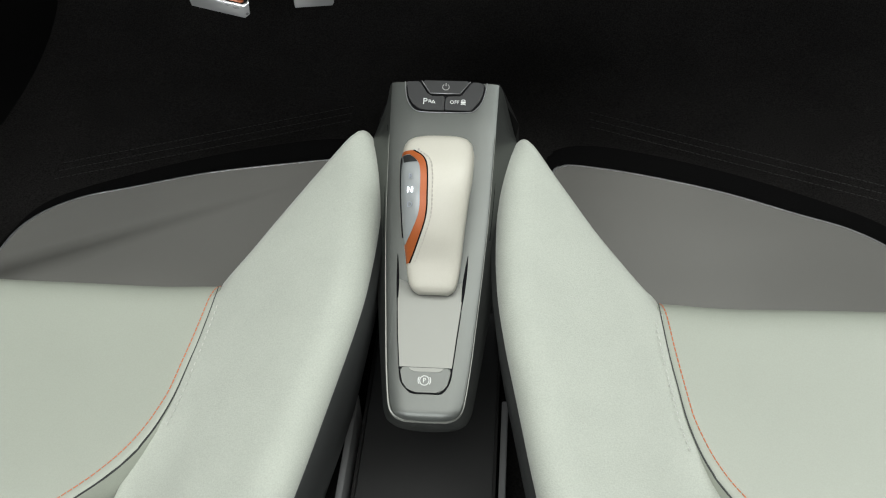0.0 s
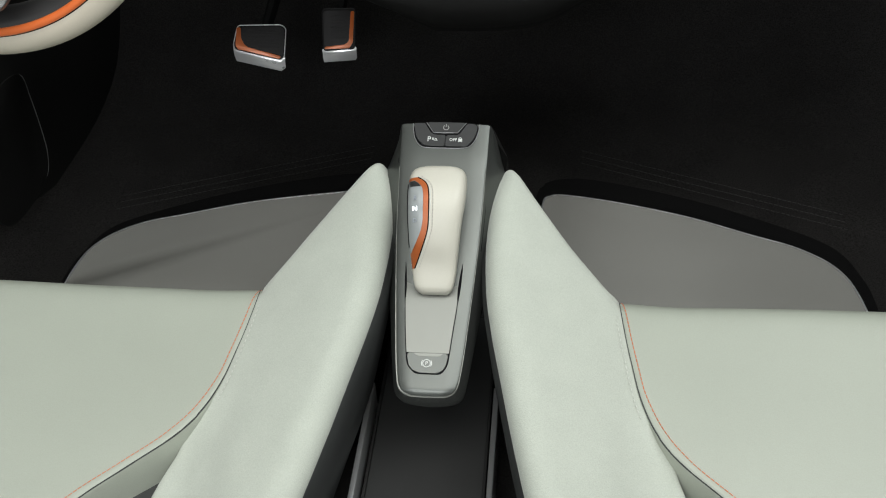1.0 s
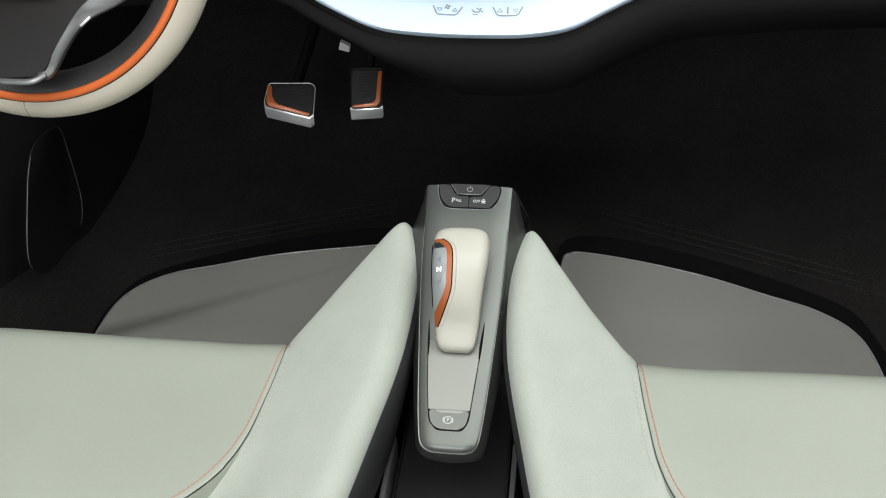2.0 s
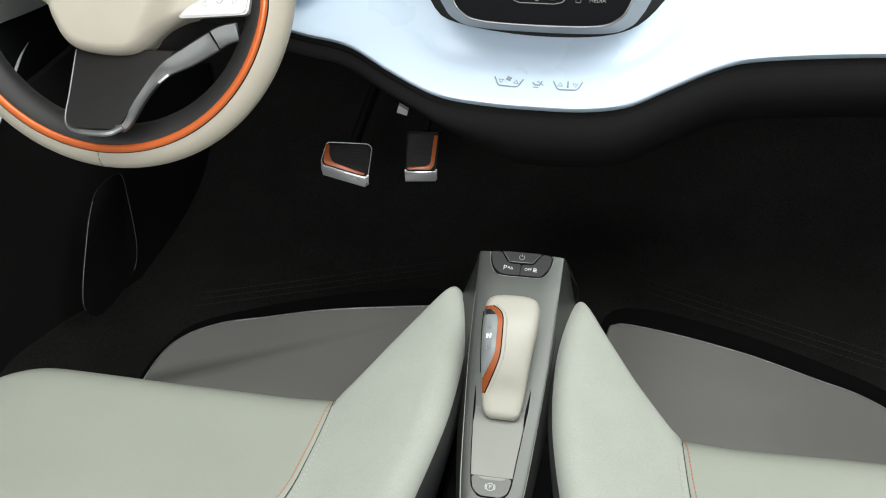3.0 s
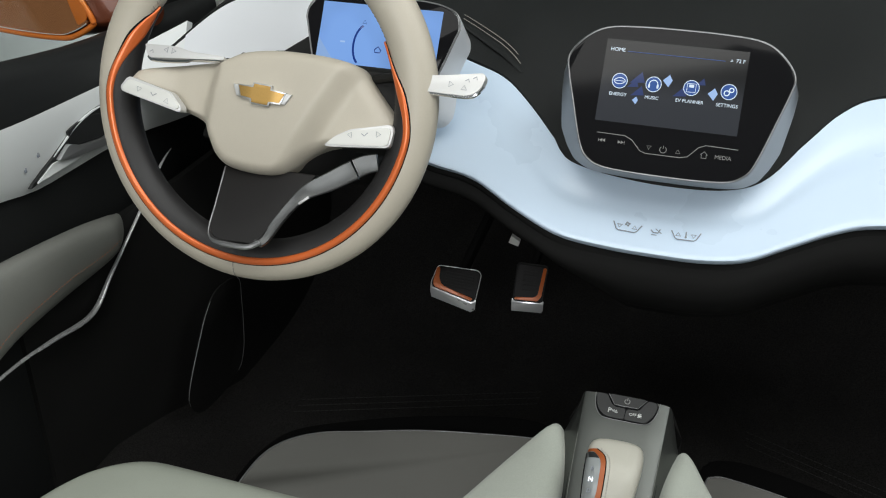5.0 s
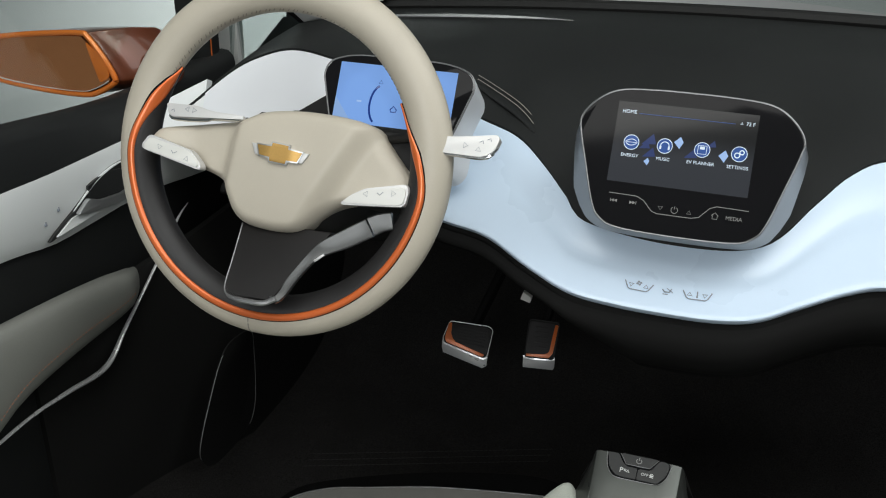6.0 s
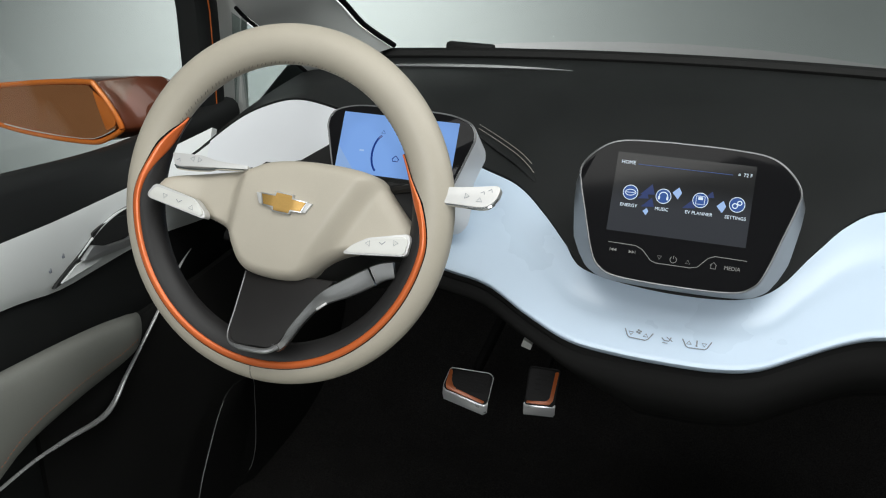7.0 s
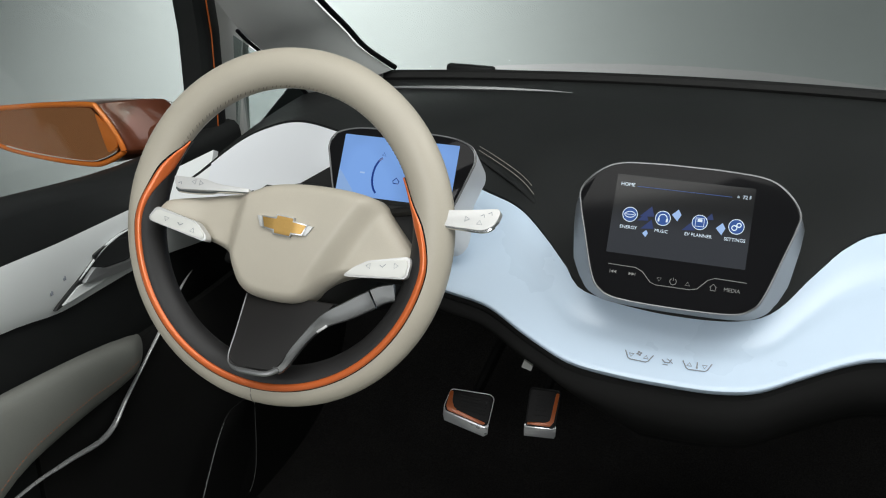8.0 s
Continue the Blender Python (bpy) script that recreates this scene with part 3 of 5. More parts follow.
for a, b, text in ((-0.0545, -0.0145, "ENERGY"), (-0.0185, -0.0145, "MUSIC"), (0.021, -0.0140, "EV PLANNER"), (0.0595, -0.0140, "SETTINGS")):
    m = on(SM, DX + a, DY + b + 0.0145, 0.0010)
    disc(m, 0.0082, BLUE, "app_button", page)
    ring(m @ pose(0, 0, 0.0004), 0.0080, LIT, "button_ring", page, 0.0004)
    writing("app_text", text, 0.0051, on(SM, DX + a, DY + b, 0.0010), LIT, page)
    up = m @ pose(0, 0, 0.0005)
    if text == "ENERGY":
        line2([(-0.006, 0), (-0.002, 0.003), (0.003, 0.003), (0.006, 0), (0.002, -0.003), (-0.003, -0.003)], up, 0.0004, LIT, "leaf_icon", page, True, 30)
        line2([(-0.005, 0), (0.005, 0)], up, 0.0003, LIT, "leaf_icon", page)
    elif text == "MUSIC":
        line2([(0.0045 * math.cos(a2), 0.0045 * math.sin(a2)) for a2 in [math.pi * (k / 10) * 1.2 - 0.3 for k in range(11)]], up, 0.0005, LIT, "headphone_icon", page)
        for sx in (-1, 1):
            part("headphone_icon", plate(rounded([(sx * 0.0045 - 0.001, -0.004), (sx * 0.0045 + 0.001, -0.004), (sx * 0.0045 + 0.001, 0), (sx * 0.0045 - 0.001, 0)], 0.0006), up, 0.0003), LIT, page)
    elif text == "EV PLANNER":
        line2([(-0.0045, -0.0045), (0.0045, -0.0045), (0.0045, 0.0045), (-0.0045, 0.0045)], up, 0.0004, LIT, "planner_icon", page, True)
        part("planner_icon", plate(rect(0.005, 0.003), up @ pose(0, 0.002, 0), 0.0003), LIT, page)
    else:
        for gx, gy, gr in ((-0.002, -0.0015, 0.0026), (0.0025, 0.002, 0.0022)):
            ring(up @ pose(gx, gy, 0), gr, LIT, "gear_icon", page, 0.0006, 14)
for a, b, s, dim in ((-0.036, 0.004, 0.008, True), (-0.034, -0.010, 0.007, True), (-0.003, 0.0055, 0.0065, False), (-0.0345, -0.019, 0.004, False), (0.045, -0.0035, 0.0065, False), (0.010, -0.006, 0.007, True), (-0.040, -0.002, 0.006, True), (0.030, 0.007, 0.005, True)):
    shape = [(-s, 0), (0, -s * 1.05), (s * 0.55, s * 0.1), (0, s)] if not dim else [(-s, -s * 0.6), (s, -s * 0.4), (s * 0.5, s)]
    part("light_shard", plate(shape, on(SM, DX + a, DY + b, 0.0007), 0.0001), SHARD_DIM if dim else SHARD, page)
KEY_LINE = [(-0.078, -0.036), (-0.048, -0.0365), (-0.040, -0.040), (-0.030, -0.0505), (-0.024, -0.0525), (0.012, -0.0525), (0.020, -0.0505), (0.030, -0.0395), (0.037, -0.0365), (0.070, -0.037)]
line2(KEY_LINE, on(SM, 0.003, -0.0045, 0.0002), 0.00045, LIGHT_MARK, "key_line", tglass)
for a in (-0.0715, -0.0515):
    for k in (0, 1):
        part("skip_icon", plate([(0, -0.0018), (0.0032, 0), (0, 0.0018)] if a > -0.06 else [(0.0032, -0.0018), (0.0032, 0.0018), (0, 0)], on(SM, a + k * 0.0032, -0.0485, 0.0003), 0.0002), LIGHT_MARK, tglass)
    part("skip_icon", plate(rect(0.0006, 0.0036), on(SM, a + (0.007 if a > -0.06 else -0.0006), -0.0485, 0.0003), 0.0002), LIGHT_MARK, tglass)
triangle_mark(on(SM, -0.018, -0.0500, 0.0003), 0.0024, True, LIGHT_MARK, tglass)
triangle_mark(on(SM, 0.0125, -0.0515, 0.0003), 0.0024, False, LIGHT_MARK, tglass)
line2([(0.0035 * math.sin(a), 0.0035 * math.cos(a)) for a in [0.6 + 5.08 * k / 14 for k in range(15)]], on(SM, -0.003, -0.0508, 0.0003), 0.0004, LIGHT_MARK, "power_icon", tglass)
line2([(0, 0.001), (0, 0.0042)], on(SM, -0.003, -0.0508, 0.0003), 0.0004, LIGHT_MARK, "power_icon", tglass)
line2([(-0.0035, 0), (0, 0.0035), (0.0035, 0), (0.0025, 0), (0.0025, -0.0035), (-0.0025, -0.0035), (-0.0025, 0)], on(SM, 0.0395, -0.0510, 0.0003), 0.0004, LIGHT_MARK, "home_icon", tglass, True)
writing("media_text", "MEDIA", 0.0058, on(SM, 0.0590, -0.0518, 0.0003), LIGHT_MARK, tglass)

HALF_C = [(0.0, 0.063), (0.050, 0.0625), (0.076, 0.058), (0.091, 0.050), (0.0955, 0.036), (0.092, 0.022), (0.078, -0.022), (0.064, -0.055), (0.045, -0.066), (0.0, -0.068)]
cluster, CM, cglass = display_unit("instrument_cluster", "driver's instrument display lit pale blue in a silver housing", (-0.345, 1.403, 0.664), 0, HALF_C, 0.975, (1.12, 1.0), -0.012, 0.050, POD, low_flank)
blue = part("screen", plate(rect(0.148, 0.098), on(CM, -0.001, 0.003, 0.0003), 0.0003), CLUSTER_BLUE, cluster, "lit sky-blue gauge page")
part("pale_corner", plate([(-0.074, -0.048), (-0.028, -0.048), (-0.074, 0.006)], on(CM, -0.001, 0.003, 0.0006), 0.0002), CLUSTER_PALE, blue)
line2([(-0.018 - 0.014 * math.sin(a), 0.004 + 0.024 * math.cos(a)) for a in [0.35 + 2.3 * k / 12 for k in range(13)]], on(CM, 0.002, 0.0, 0.0009), 0.0014, CLUSTER_INK, "gauge_arc", blue)
line2([(-0.004, 0), (0, 0.004), (0.004, 0), (0.003, -0.003), (-0.003, -0.003)], on(CM, 0.001, 0.000, 0.0009), 0.0007, CLUSTER_INK, "car_icon", blue, True)
triangle_mark(on(CM, -0.020, 0.031, 0.0009), 0.0025, False, CLUSTER_INK, blue)
part("number_bar", plate(rect(0.006, 0.002), on(CM, -0.044, 0.006, 0.0009), 0.0002), SHARD, blue)
part("chin", plate(rounded([(-0.070, -0.050), (0.058, -0.050), (0.050, -0.088), (-0.060, -0.088)], 0.006), CM @ pose(0, 0, 0.0062), 0.008, 0.001), BLACK, cluster, "black chin under the gauge page")
part("side_shroud", plate([(-0.088, 0.022), (-0.088, -0.065), (-0.160, -0.065), (-0.150, -0.028), (-0.136, -0.0125)], CM @ pose(0, 0, -0.020), 0.03, 0.002), BLACK, cluster, "black side shroud")


# ---- steering wheel ----
WM = frame_of((-0.373, 1.1629, 0.6865), (1, 0, 0), (0, math.sin(radians(27)), math.cos(radians(27)))) @ Matrix.Scale(1.024, 4)
# the rim's own plane, more upright than the hub
RIM_M = frame_of((-0.384, 1.1826, 0.6789), (1, -0.0064, 0), (0, math.sin(radians(19.7)), math.cos(radians(19.7))))
wheel = thing("steering_wheel", "beige leather steering wheel with orange inlay and flattened bottom", "steering wheel", at=(-0.365, 1.145, 0.697))
RX, RZ = 0.0205, 0.0170


def rim_mid(a):
    """Radius of the rim's middle line: a round wheel with a flattened foot."""
    foot = max(0.0, -math.sin(a))
    return 0.1616 - 0.0007 * foot ** 6


def rim_skin(a, b, grow=0.0):
    """Point of the rim: a round the wheel, b round the section (0 outwards, 90 degrees to the driver)."""
    r = rim_mid(a) + (RX + grow) * math.cos(b)
    return RIM_M @ Vector((r * math.cos(a), 1.0067 * r * math.sin(a), (RZ + grow) * math.sin(b)))


def inlay_edge(a):
    """Section angle at which the orange inlay runs, for a in degrees from 28 down round to 152."""
    f = min(1.0, (a + 213) / 39.0, (30 - a) / 40.0)
    f = f * f * (3 - 2 * f)
    return radians(172 - 79 * f)


rim = part("rim", loft([[rim_skin(2 * math.pi * k / 128, 2 * math.pi * i / 28) for i in range(28)] for k in range(128)], loop=True), BEIGE, wheel, "smooth beige leather rim")
ARC = [-213 + 241 * k / 170 for k in range(171)]
rows = []
for a in ARC:
    b0 = inlay_edge(a)
    b1 = radians(262)
    rows.append([rim_skin(radians(a), b0 + (b1 - b0) * i / 14, 0.0012 * min(1, (i + 0.01) * 2)) for i in range(15)])
part("grip_inlay", loft(rows, closed_rings=False), INK, wheel, "black leather inner grip", 80)


def inlay_width(f):
    """Half the width of the orange line: a leaf at its upper end, fine at the other."""
    return (0.0038 - 0.0006 * f + 0.0042 * math.exp(-((f - 0.055) / 0.034) ** 2) + 0.0020 * math.exp(-((f - 0.93) / 0.035) ** 2)) * min(1.0, 0.10 + f / 0.030, 0.10 + (1 - f) / 0.09)


def rim_band(wide, proud):
    """A low crowned strip on the rim along the inlay's line."""
    rows = []
    for k, a in enumerate(ARC):
        half = wide * inlay_width(k / 170) / 0.019
        rows.append([rim_skin(radians(a), inlay_edge(a) + half * u, proud * (1 - 0.85 * u ** 4) + (0.0002 if abs(u) < 1 else -0.0008)) for u in (-1.0, -0.92, -0.7, -0.4, 0.0, 0.4, 0.7, 0.92, 1.0)])
    return loft(rows, closed_rings=False)


part("inlay_groove", rim_band(1.22, 0.0012), GROOVE, wheel, "dark groove round the inlay", 60)
part("orange_inlay", rim_band(1.0, 0.0026), INLAY_ORANGE, wheel, "orange metal inlay line", 60)
part("rim_stitching", join(*[sweep([rim_skin(radians(a), radians(153), 0.0), rim_skin(radians(a + 0.5), radians(158), 0.0003), rim_skin(radians(a + 0.9), radians(163), 0.0)], 0.00042, 5) for a in [29 + 2.05 * k + 0.35 * math.sin(k * 2.3) for k in range(60)]]), STITCH_DARK, wheel, "small dark cross stitches")
part("rim_seam", sweep([rim_skin(radians(-93), radians(b), -0.0002) for b in range(-60, 101, 10)], 0.0007, 5), TAUPE_THREAD, wheel)

# hub outline in the wheel's plane: two wings, a hood above the middle, a notch at the right end of the hood
HUB = [(-0.1475, 0.001), (-0.1440, 0.0090), (-0.1360, 0.0150), (-0.106, 0.0226), (-0.066, 0.0305), (-0.047, 0.0345), (-0.032, 0.0415), (-0.010, 0.0462), (0.020, 0.0482), (0.055, 0.0468),
       (0.080, 0.0428), (0.0905, 0.0375), (0.0965, 0.0300), (0.1035, 0.0220), (0.1125, 0.0125), (0.123, 0.0015), (0.129, -0.008), (0.126, -0.021), (0.100, -0.027), (0.067, -0.0355), (0.046, -0.0490),
       (0.032, -0.0625), (0.020, -0.0695), (0.000, -0.0718), (-0.022, -0.0703), (-0.037, -0.0665), (-0.048, -0.0575), (-0.057, -0.0420), (-0.070, -0.0285), (-0.090, -0.0215), (-0.118, -0.0160), (-0.1445, -0.0075)]
HUB_LOOP = [p.to_2d() for p in cat([(a, b, 0) for a, b in HUB], 200, True)]


def ease(f):
    f = max(0.0, min(1.0, f))
    return f * f * (3 - 2 * f)


def shield(a, b):
    """How much a place on the hub belongs to its raised middle."""
    return ease((a + 0.058 - 0.10 * (b + 0.01)) / 0.018 + 0.5) * ease((0.044 + 0.52 * (b + 0.035) - a) / 0.030 + 0.5)


def hub_point(p, s, lift=0.0):
    a, b = p[0] * s, -0.008 + (p[1] + 0.008) * s
    rolled = edge_round((1 - s) * 0.07, 0.012)
    w = -0.014 + 0.013 * shield(a, b) - rolled - 1.6 * (b + 0.005) ** 2 + 0.015 * ease((-a - 0.095) / 0.06) + lift
    return WM @ Vector((a, b, w))


SS = [0.02 + 0.88 * k / 40 for k in range(41)] + [0.92, 0.935, 0.95, 0.96, 0.97, 0.98, 0.99, 1.0]
hub_rings = [[hub_point(p, s) for p in HUB_LOOP] for s in SS]
hub_rings.append([q - WM.to_3x3() @ Vector((0, 0, 0.02)) for q in hub_rings[-1]])
hub = part("hub_cover", loft(hub_rings), BEIGE, wheel, "beige moulded hub cover", 70)

BM = WM @ pose(-0.0006, 0.0030, 0.0016, 0, 0, -4)
for sx in (-1, 1):
    o = [(sx * 0.0165, 0.0052), (sx * 0.0305, 0.0052), (sx * 0.0250, -0.0052), (sx * 0.0165, -0.0052)]
    end = part("badge_end", plate(o if sx < 0 else o[::-1], BM, 0.004, 0.0004), ALLOY, wheel, "bright silver badge end")
BOW = [(-0.0085, 0.0088), (0.0085, 0.0088), (0.0085, 0.0048), (0.0240, 0.0048), (0.0200, -0.0048), (0.0085, -0.0048), (0.0085, -0.0088), (-0.0085, -0.0088), (-0.0085, -0.0048), (-0.0200, -0.0048), (-0.0240, 0.0048), (-0.0085, 0.0048)]
badge = part("badge", plate([(a + math.copysign(0.0013, a), b + math.copysign(0.0012, b)) for a, b in BOW], BM @ pose(0, 0, 0.0006), 0.005, 0.0005), SILVER, wheel, "silver-edged gold cross badge")
part("badge_face", plate(BOW, BM @ pose(0, 0, 0.0010), 0.002, 0.0004), GOLD, badge, "brushed gold badge face")

PAD_L = [(-0.1482, -0.0077), (-0.1405, 0.0050), (-0.0943, -0.0054), (-0.0818, -0.0175), (-0.0812, -0.0240), (-0.1435, -0.0108)]
PAD_R = [(0.0660, -0.0359), (0.0760, -0.0262), (0.0900, -0.0181), (0.129, -0.0091), (0.1325, -0.0140), (0.1305, -0.0295), (0.1255, -0.0310), (0.0720, -0.0362)]
for outline, marks, turn in ((PAD_L, ((-0.1269, -0.0064), (-0.1113, -0.0100), (-0.0968, -0.0145)), -15), (PAD_R, ((0.0915, -0.0232), (0.1055, -0.0215), (0.1185, -0.0195)), 4)):
    m = WM @ pose(0, 0, -0.0035) if turn > 0 else WM @ pose(-0.115, 0, 0.0045, 0, 4, 0) @ pose(0.115, 0, 0)
    if outline[1][1] > outline[0][1]:
        outline = outline[::-1]
    cx, cy = sum(p[0] for p in outline) / len(outline), sum(p[1] for p in outline) / len(outline)
    pod = part("switch_pad", plate(rounded(outline, 0.0035), m, 0.012, 0.0012, 2), ALLOY, wheel, "silver-rimmed switch pad")
    part("switch_face", plate(rounded([(cx + (a - cx) * 0.93, cy + (b - cy) * 0.80) for a, b in outline], 0.003), m @ pose(0, 0, 0.0014), 0.002, 0.0012, 3), KEY, pod, "white switch face")
    for k, (a, b) in enumerate(marks):
        mm = m @ pose(a, b, 0.0017, 0, 0, turn)
        if k == 1:
            line2([(-0.003, 0.001), (0, -0.001), (0.003, 0.002)], mm, 0.0004, MARK, "switch_mark", pod)
        elif turn < 0:
            triangle_mark(mm, 0.0026, k == 0, MARK, pod, "switch_mark", 0.0003)
        else:
            triangle_mark(mm @ pose(0, 0, 0, 0, 0, 90), 0.0026, k == 2, MARK, pod, "switch_mark", 0.0003)

SP = [(-0.038, -0.066), (0.056, -0.064), (0.0458, -0.0839), (0.0328, -0.1041), (0.0228, -0.1312), (0.0165, -0.1358), (-0.0200, -0.1368), (-0.0306, -0.1300)]


def spoke_map(p, lift=0.0):
    f = (-0.066 - p[1]) / 0.074
    return WM @ Vector((p[0], p[1], -0.020 + 0.037 * f + lift))


def spoke_plate(outline, lift, thick):
    top = [spoke_map(p, lift) for p in outline]
    n = WM.to_3x3() @ Vector((0, 0, 1))
    mid = sum((Vector(p) for p in top), Vector()) / len(top)
    return loft([[p - n * thick for p in top], [p - n * 0.001 for p in top], [mid + (p - mid) * 0.985 for p in top]])


spoke = part("lower_spoke", spoke_plate(rounded(SP, [0.002, 0.002, 0.006, 0.010, 0.006, 0.006, 0.007, 0.008]), 0.0, 0.010), SPOKE, wheel, "dark grey lower spoke")
EDGE = cat([spoke_map(p, 0.0) for p in ((-0.0380, -0.068), (-0.0335, -0.105), (-0.0305, -0.1300), (-0.0215, -0.1385), (-0.004, -0.1400), (0.014, -0.1390), (0.0245, -0.1330))], 40)
part("spoke_edge", sweep(EDGE, lambda f: 0.0008 + 0.0020 * max(0, min(1, (f - 0.42) * 6)), 8), DARK_SILVER, spoke, "satin silver spoke edge")
def ribbon(middle, half, w, n, thick=0.004):
    """A flat bar in the wheel's plane along middle points, with half widths and heights given by place."""
    mid = cat([(a, b, 0) for a, b in middle], n)
    rings = []
    for k, p in enumerate(mid):
        d = (mid[min(k + 1, n - 1)] - mid[max(k - 1, 0)]).normalized()
        side = Vector((-d.y, d.x, 0))
        f = k / (n - 1)
        h, z = half(f), w(f)
        rings.append([WM @ Vector((*(p + side * e * h).to_2d(), z + dz)) for e, dz in ((1, -thick), (1, 0.0), (0.86, 0.0014), (0.3, 0.0009), (-0.3, 0.0003), (-0.86, 0.0006), (-1, 0.0), (-1, -thick))])
    return loft(rings)


arm = part("spoke_arm", ribbon([(0.0215, -0.1350), (0.0266, -0.1278), (0.0358, -0.1090), (0.0478, -0.0898), (0.0576, -0.0792), (0.0751, -0.0681), (0.0960, -0.0540)], lambda f: 0.0044 + 0.0050 * ease((f - 0.35) / 0.6), lambda f: 0.014 - 0.028 * f ** 0.8, 40), ARM_METAL, wheel, "curved satin grey spoke arm", 20)
part("arm_end", ribbon([(0.0978, -0.0528), (0.104, -0.0490), (0.110, -0.0465), (0.117, -0.0445)], lambda f: 0.0094 - 0.0012 * f, lambda f: -0.0128 - 0.002 * f, 14), ARM_METAL, arm, "satin grey end of the spoke arm", 20)
part("arm_tab", box((-0.006, -0.0012, 0), (0.006, 0.0012, 0.002), 0.0006), ALLOY, arm, "small bright tab").data.transform(WM @ pose(0.0560, -0.0893, -0.001, 0, 0, 40))
part("column_cowl", loft([[WM @ Vector((x0 + (a + 1) / 2 * (x1 - x0), z0 + (b + 1) / 2 * (z1 - z0), d)) for a, b in ((-1, -0.6), (-0.8, -1), (0.8, -1), (1, -0.6), (1, 0.6), (0.8, 1), (-0.8, 1), (-1, 0.6))] for d, x0, x1, z0, z1 in ((-0.034, -0.055, 0.124, -0.03, 0.040), (-0.045, -0.07, 0.136, -0.035, 0.046), (-0.12, -0.07, 0.12, -0.035, 0.040))]), BLACK, wheel, "black cowl behind the hub", 40)
part("column_shroud", loft([[WM @ Vector((r * math.cos(t) * 1.15, r * math.sin(t) - 0.012, -d)) for t in [2 * math.pi * k / 28 for k in range(28)]] for r, d in ((0.030, 0.024), (0.055, 0.032), (0.066, 0.052), (0.066, 0.09), (0.055, 0.28))]), BLACK, wheel, "black column shroud", 60)


def stalk(tip, outline, radii, marks, edge, root, label):
    """A flat blade on the column with a polished lower edge; outline in its own plane."""
    ob = thing("column_stalk", label, "stalk", "stalks on the steering column", at=root)
    m = frame_of(tip, (1, 0, 0), (0, 0.6, 0.8))
    blade = part("blade", plate(rounded(outline, radii), m @ pose(0, 0, 0.003), 0.010, 0.0022, 3), ALLOY, ob)
    for k, (a, b, kind) in enumerate(marks):
        mm = m @ pose(a, b, 0.0033)
        if kind == "lamp":
            line2([(-0.002, -0.001), (0.001, 0.001), (0.002, -0.002)], mm, 0.0004, MARK, "lamp_mark", blade)
        else:
            triangle_mark(mm @ pose(0, 0, 0, 0, 0, kind), 0.0026, False, MARK, blade, "arrow_mark", 0.0004)
    part("lower_edge", sweep(cat([m @ Vector((a, b, 0.0)) for a, b in edge], 16), 0.0018, 6), CHROME, blade, "polished lower edge")
    part("root", sweep([m @ Vector((*outline[0 if outline[0][0] < -0.03 else 3], -0.004)), Vector(root)], 0.0045, 8), BLACK, ob)
    return ob


stalk((-0.512, 1.187, 0.7135), [(0.001, 0.0046), (0.003, -0.001), (0.008, -0.009), (0.090, -0.0030), (0.090, 0.0005), (0.054, 0.0015), (0.036, 0.0054)], [0.001, 0.004, 0.004, 0.001, 0.001, 0.006, 0.006],
      [(0.026, 0.0005, 90), (0.034, 0.0, -90), (0.010, -0.002, "lamp")], [(0.006, -0.007), (0.012, -0.0100), (0.030, -0.0100), (0.048, -0.0080), (0.058, -0.0050), (0.085, -0.0035)], (-0.40, 1.225, 0.69), "silver-white turn signal stalk beside the wheel hub")
stalk((-0.157, 1.187, 0.714), [(-0.085, 0.003), (-0.085, -0.0108), (-0.016, -0.0108), (-0.008, -0.0070), (-0.0035, 0.0), (-0.0015, 0.0090), (-0.004, 0.0122), (-0.045, 0.0055)], [0.001, 0.001, 0.004, 0.004, 0.004, 0.002, 0.002, 0.01],
      [(-0.033, -0.0015, -90), (-0.018, 0.004, "lamp"), (-0.011, 0.007, "lamp"), (-0.020, -0.004, 0)], [(-0.080, -0.0112), (-0.040, -0.0112), (-0.016, -0.0112), (-0.0075, -0.0070), (-0.003, 0.0)], (-0.30, 1.225, 0.69), "silver-white wiper stalk beside the wheel rim")


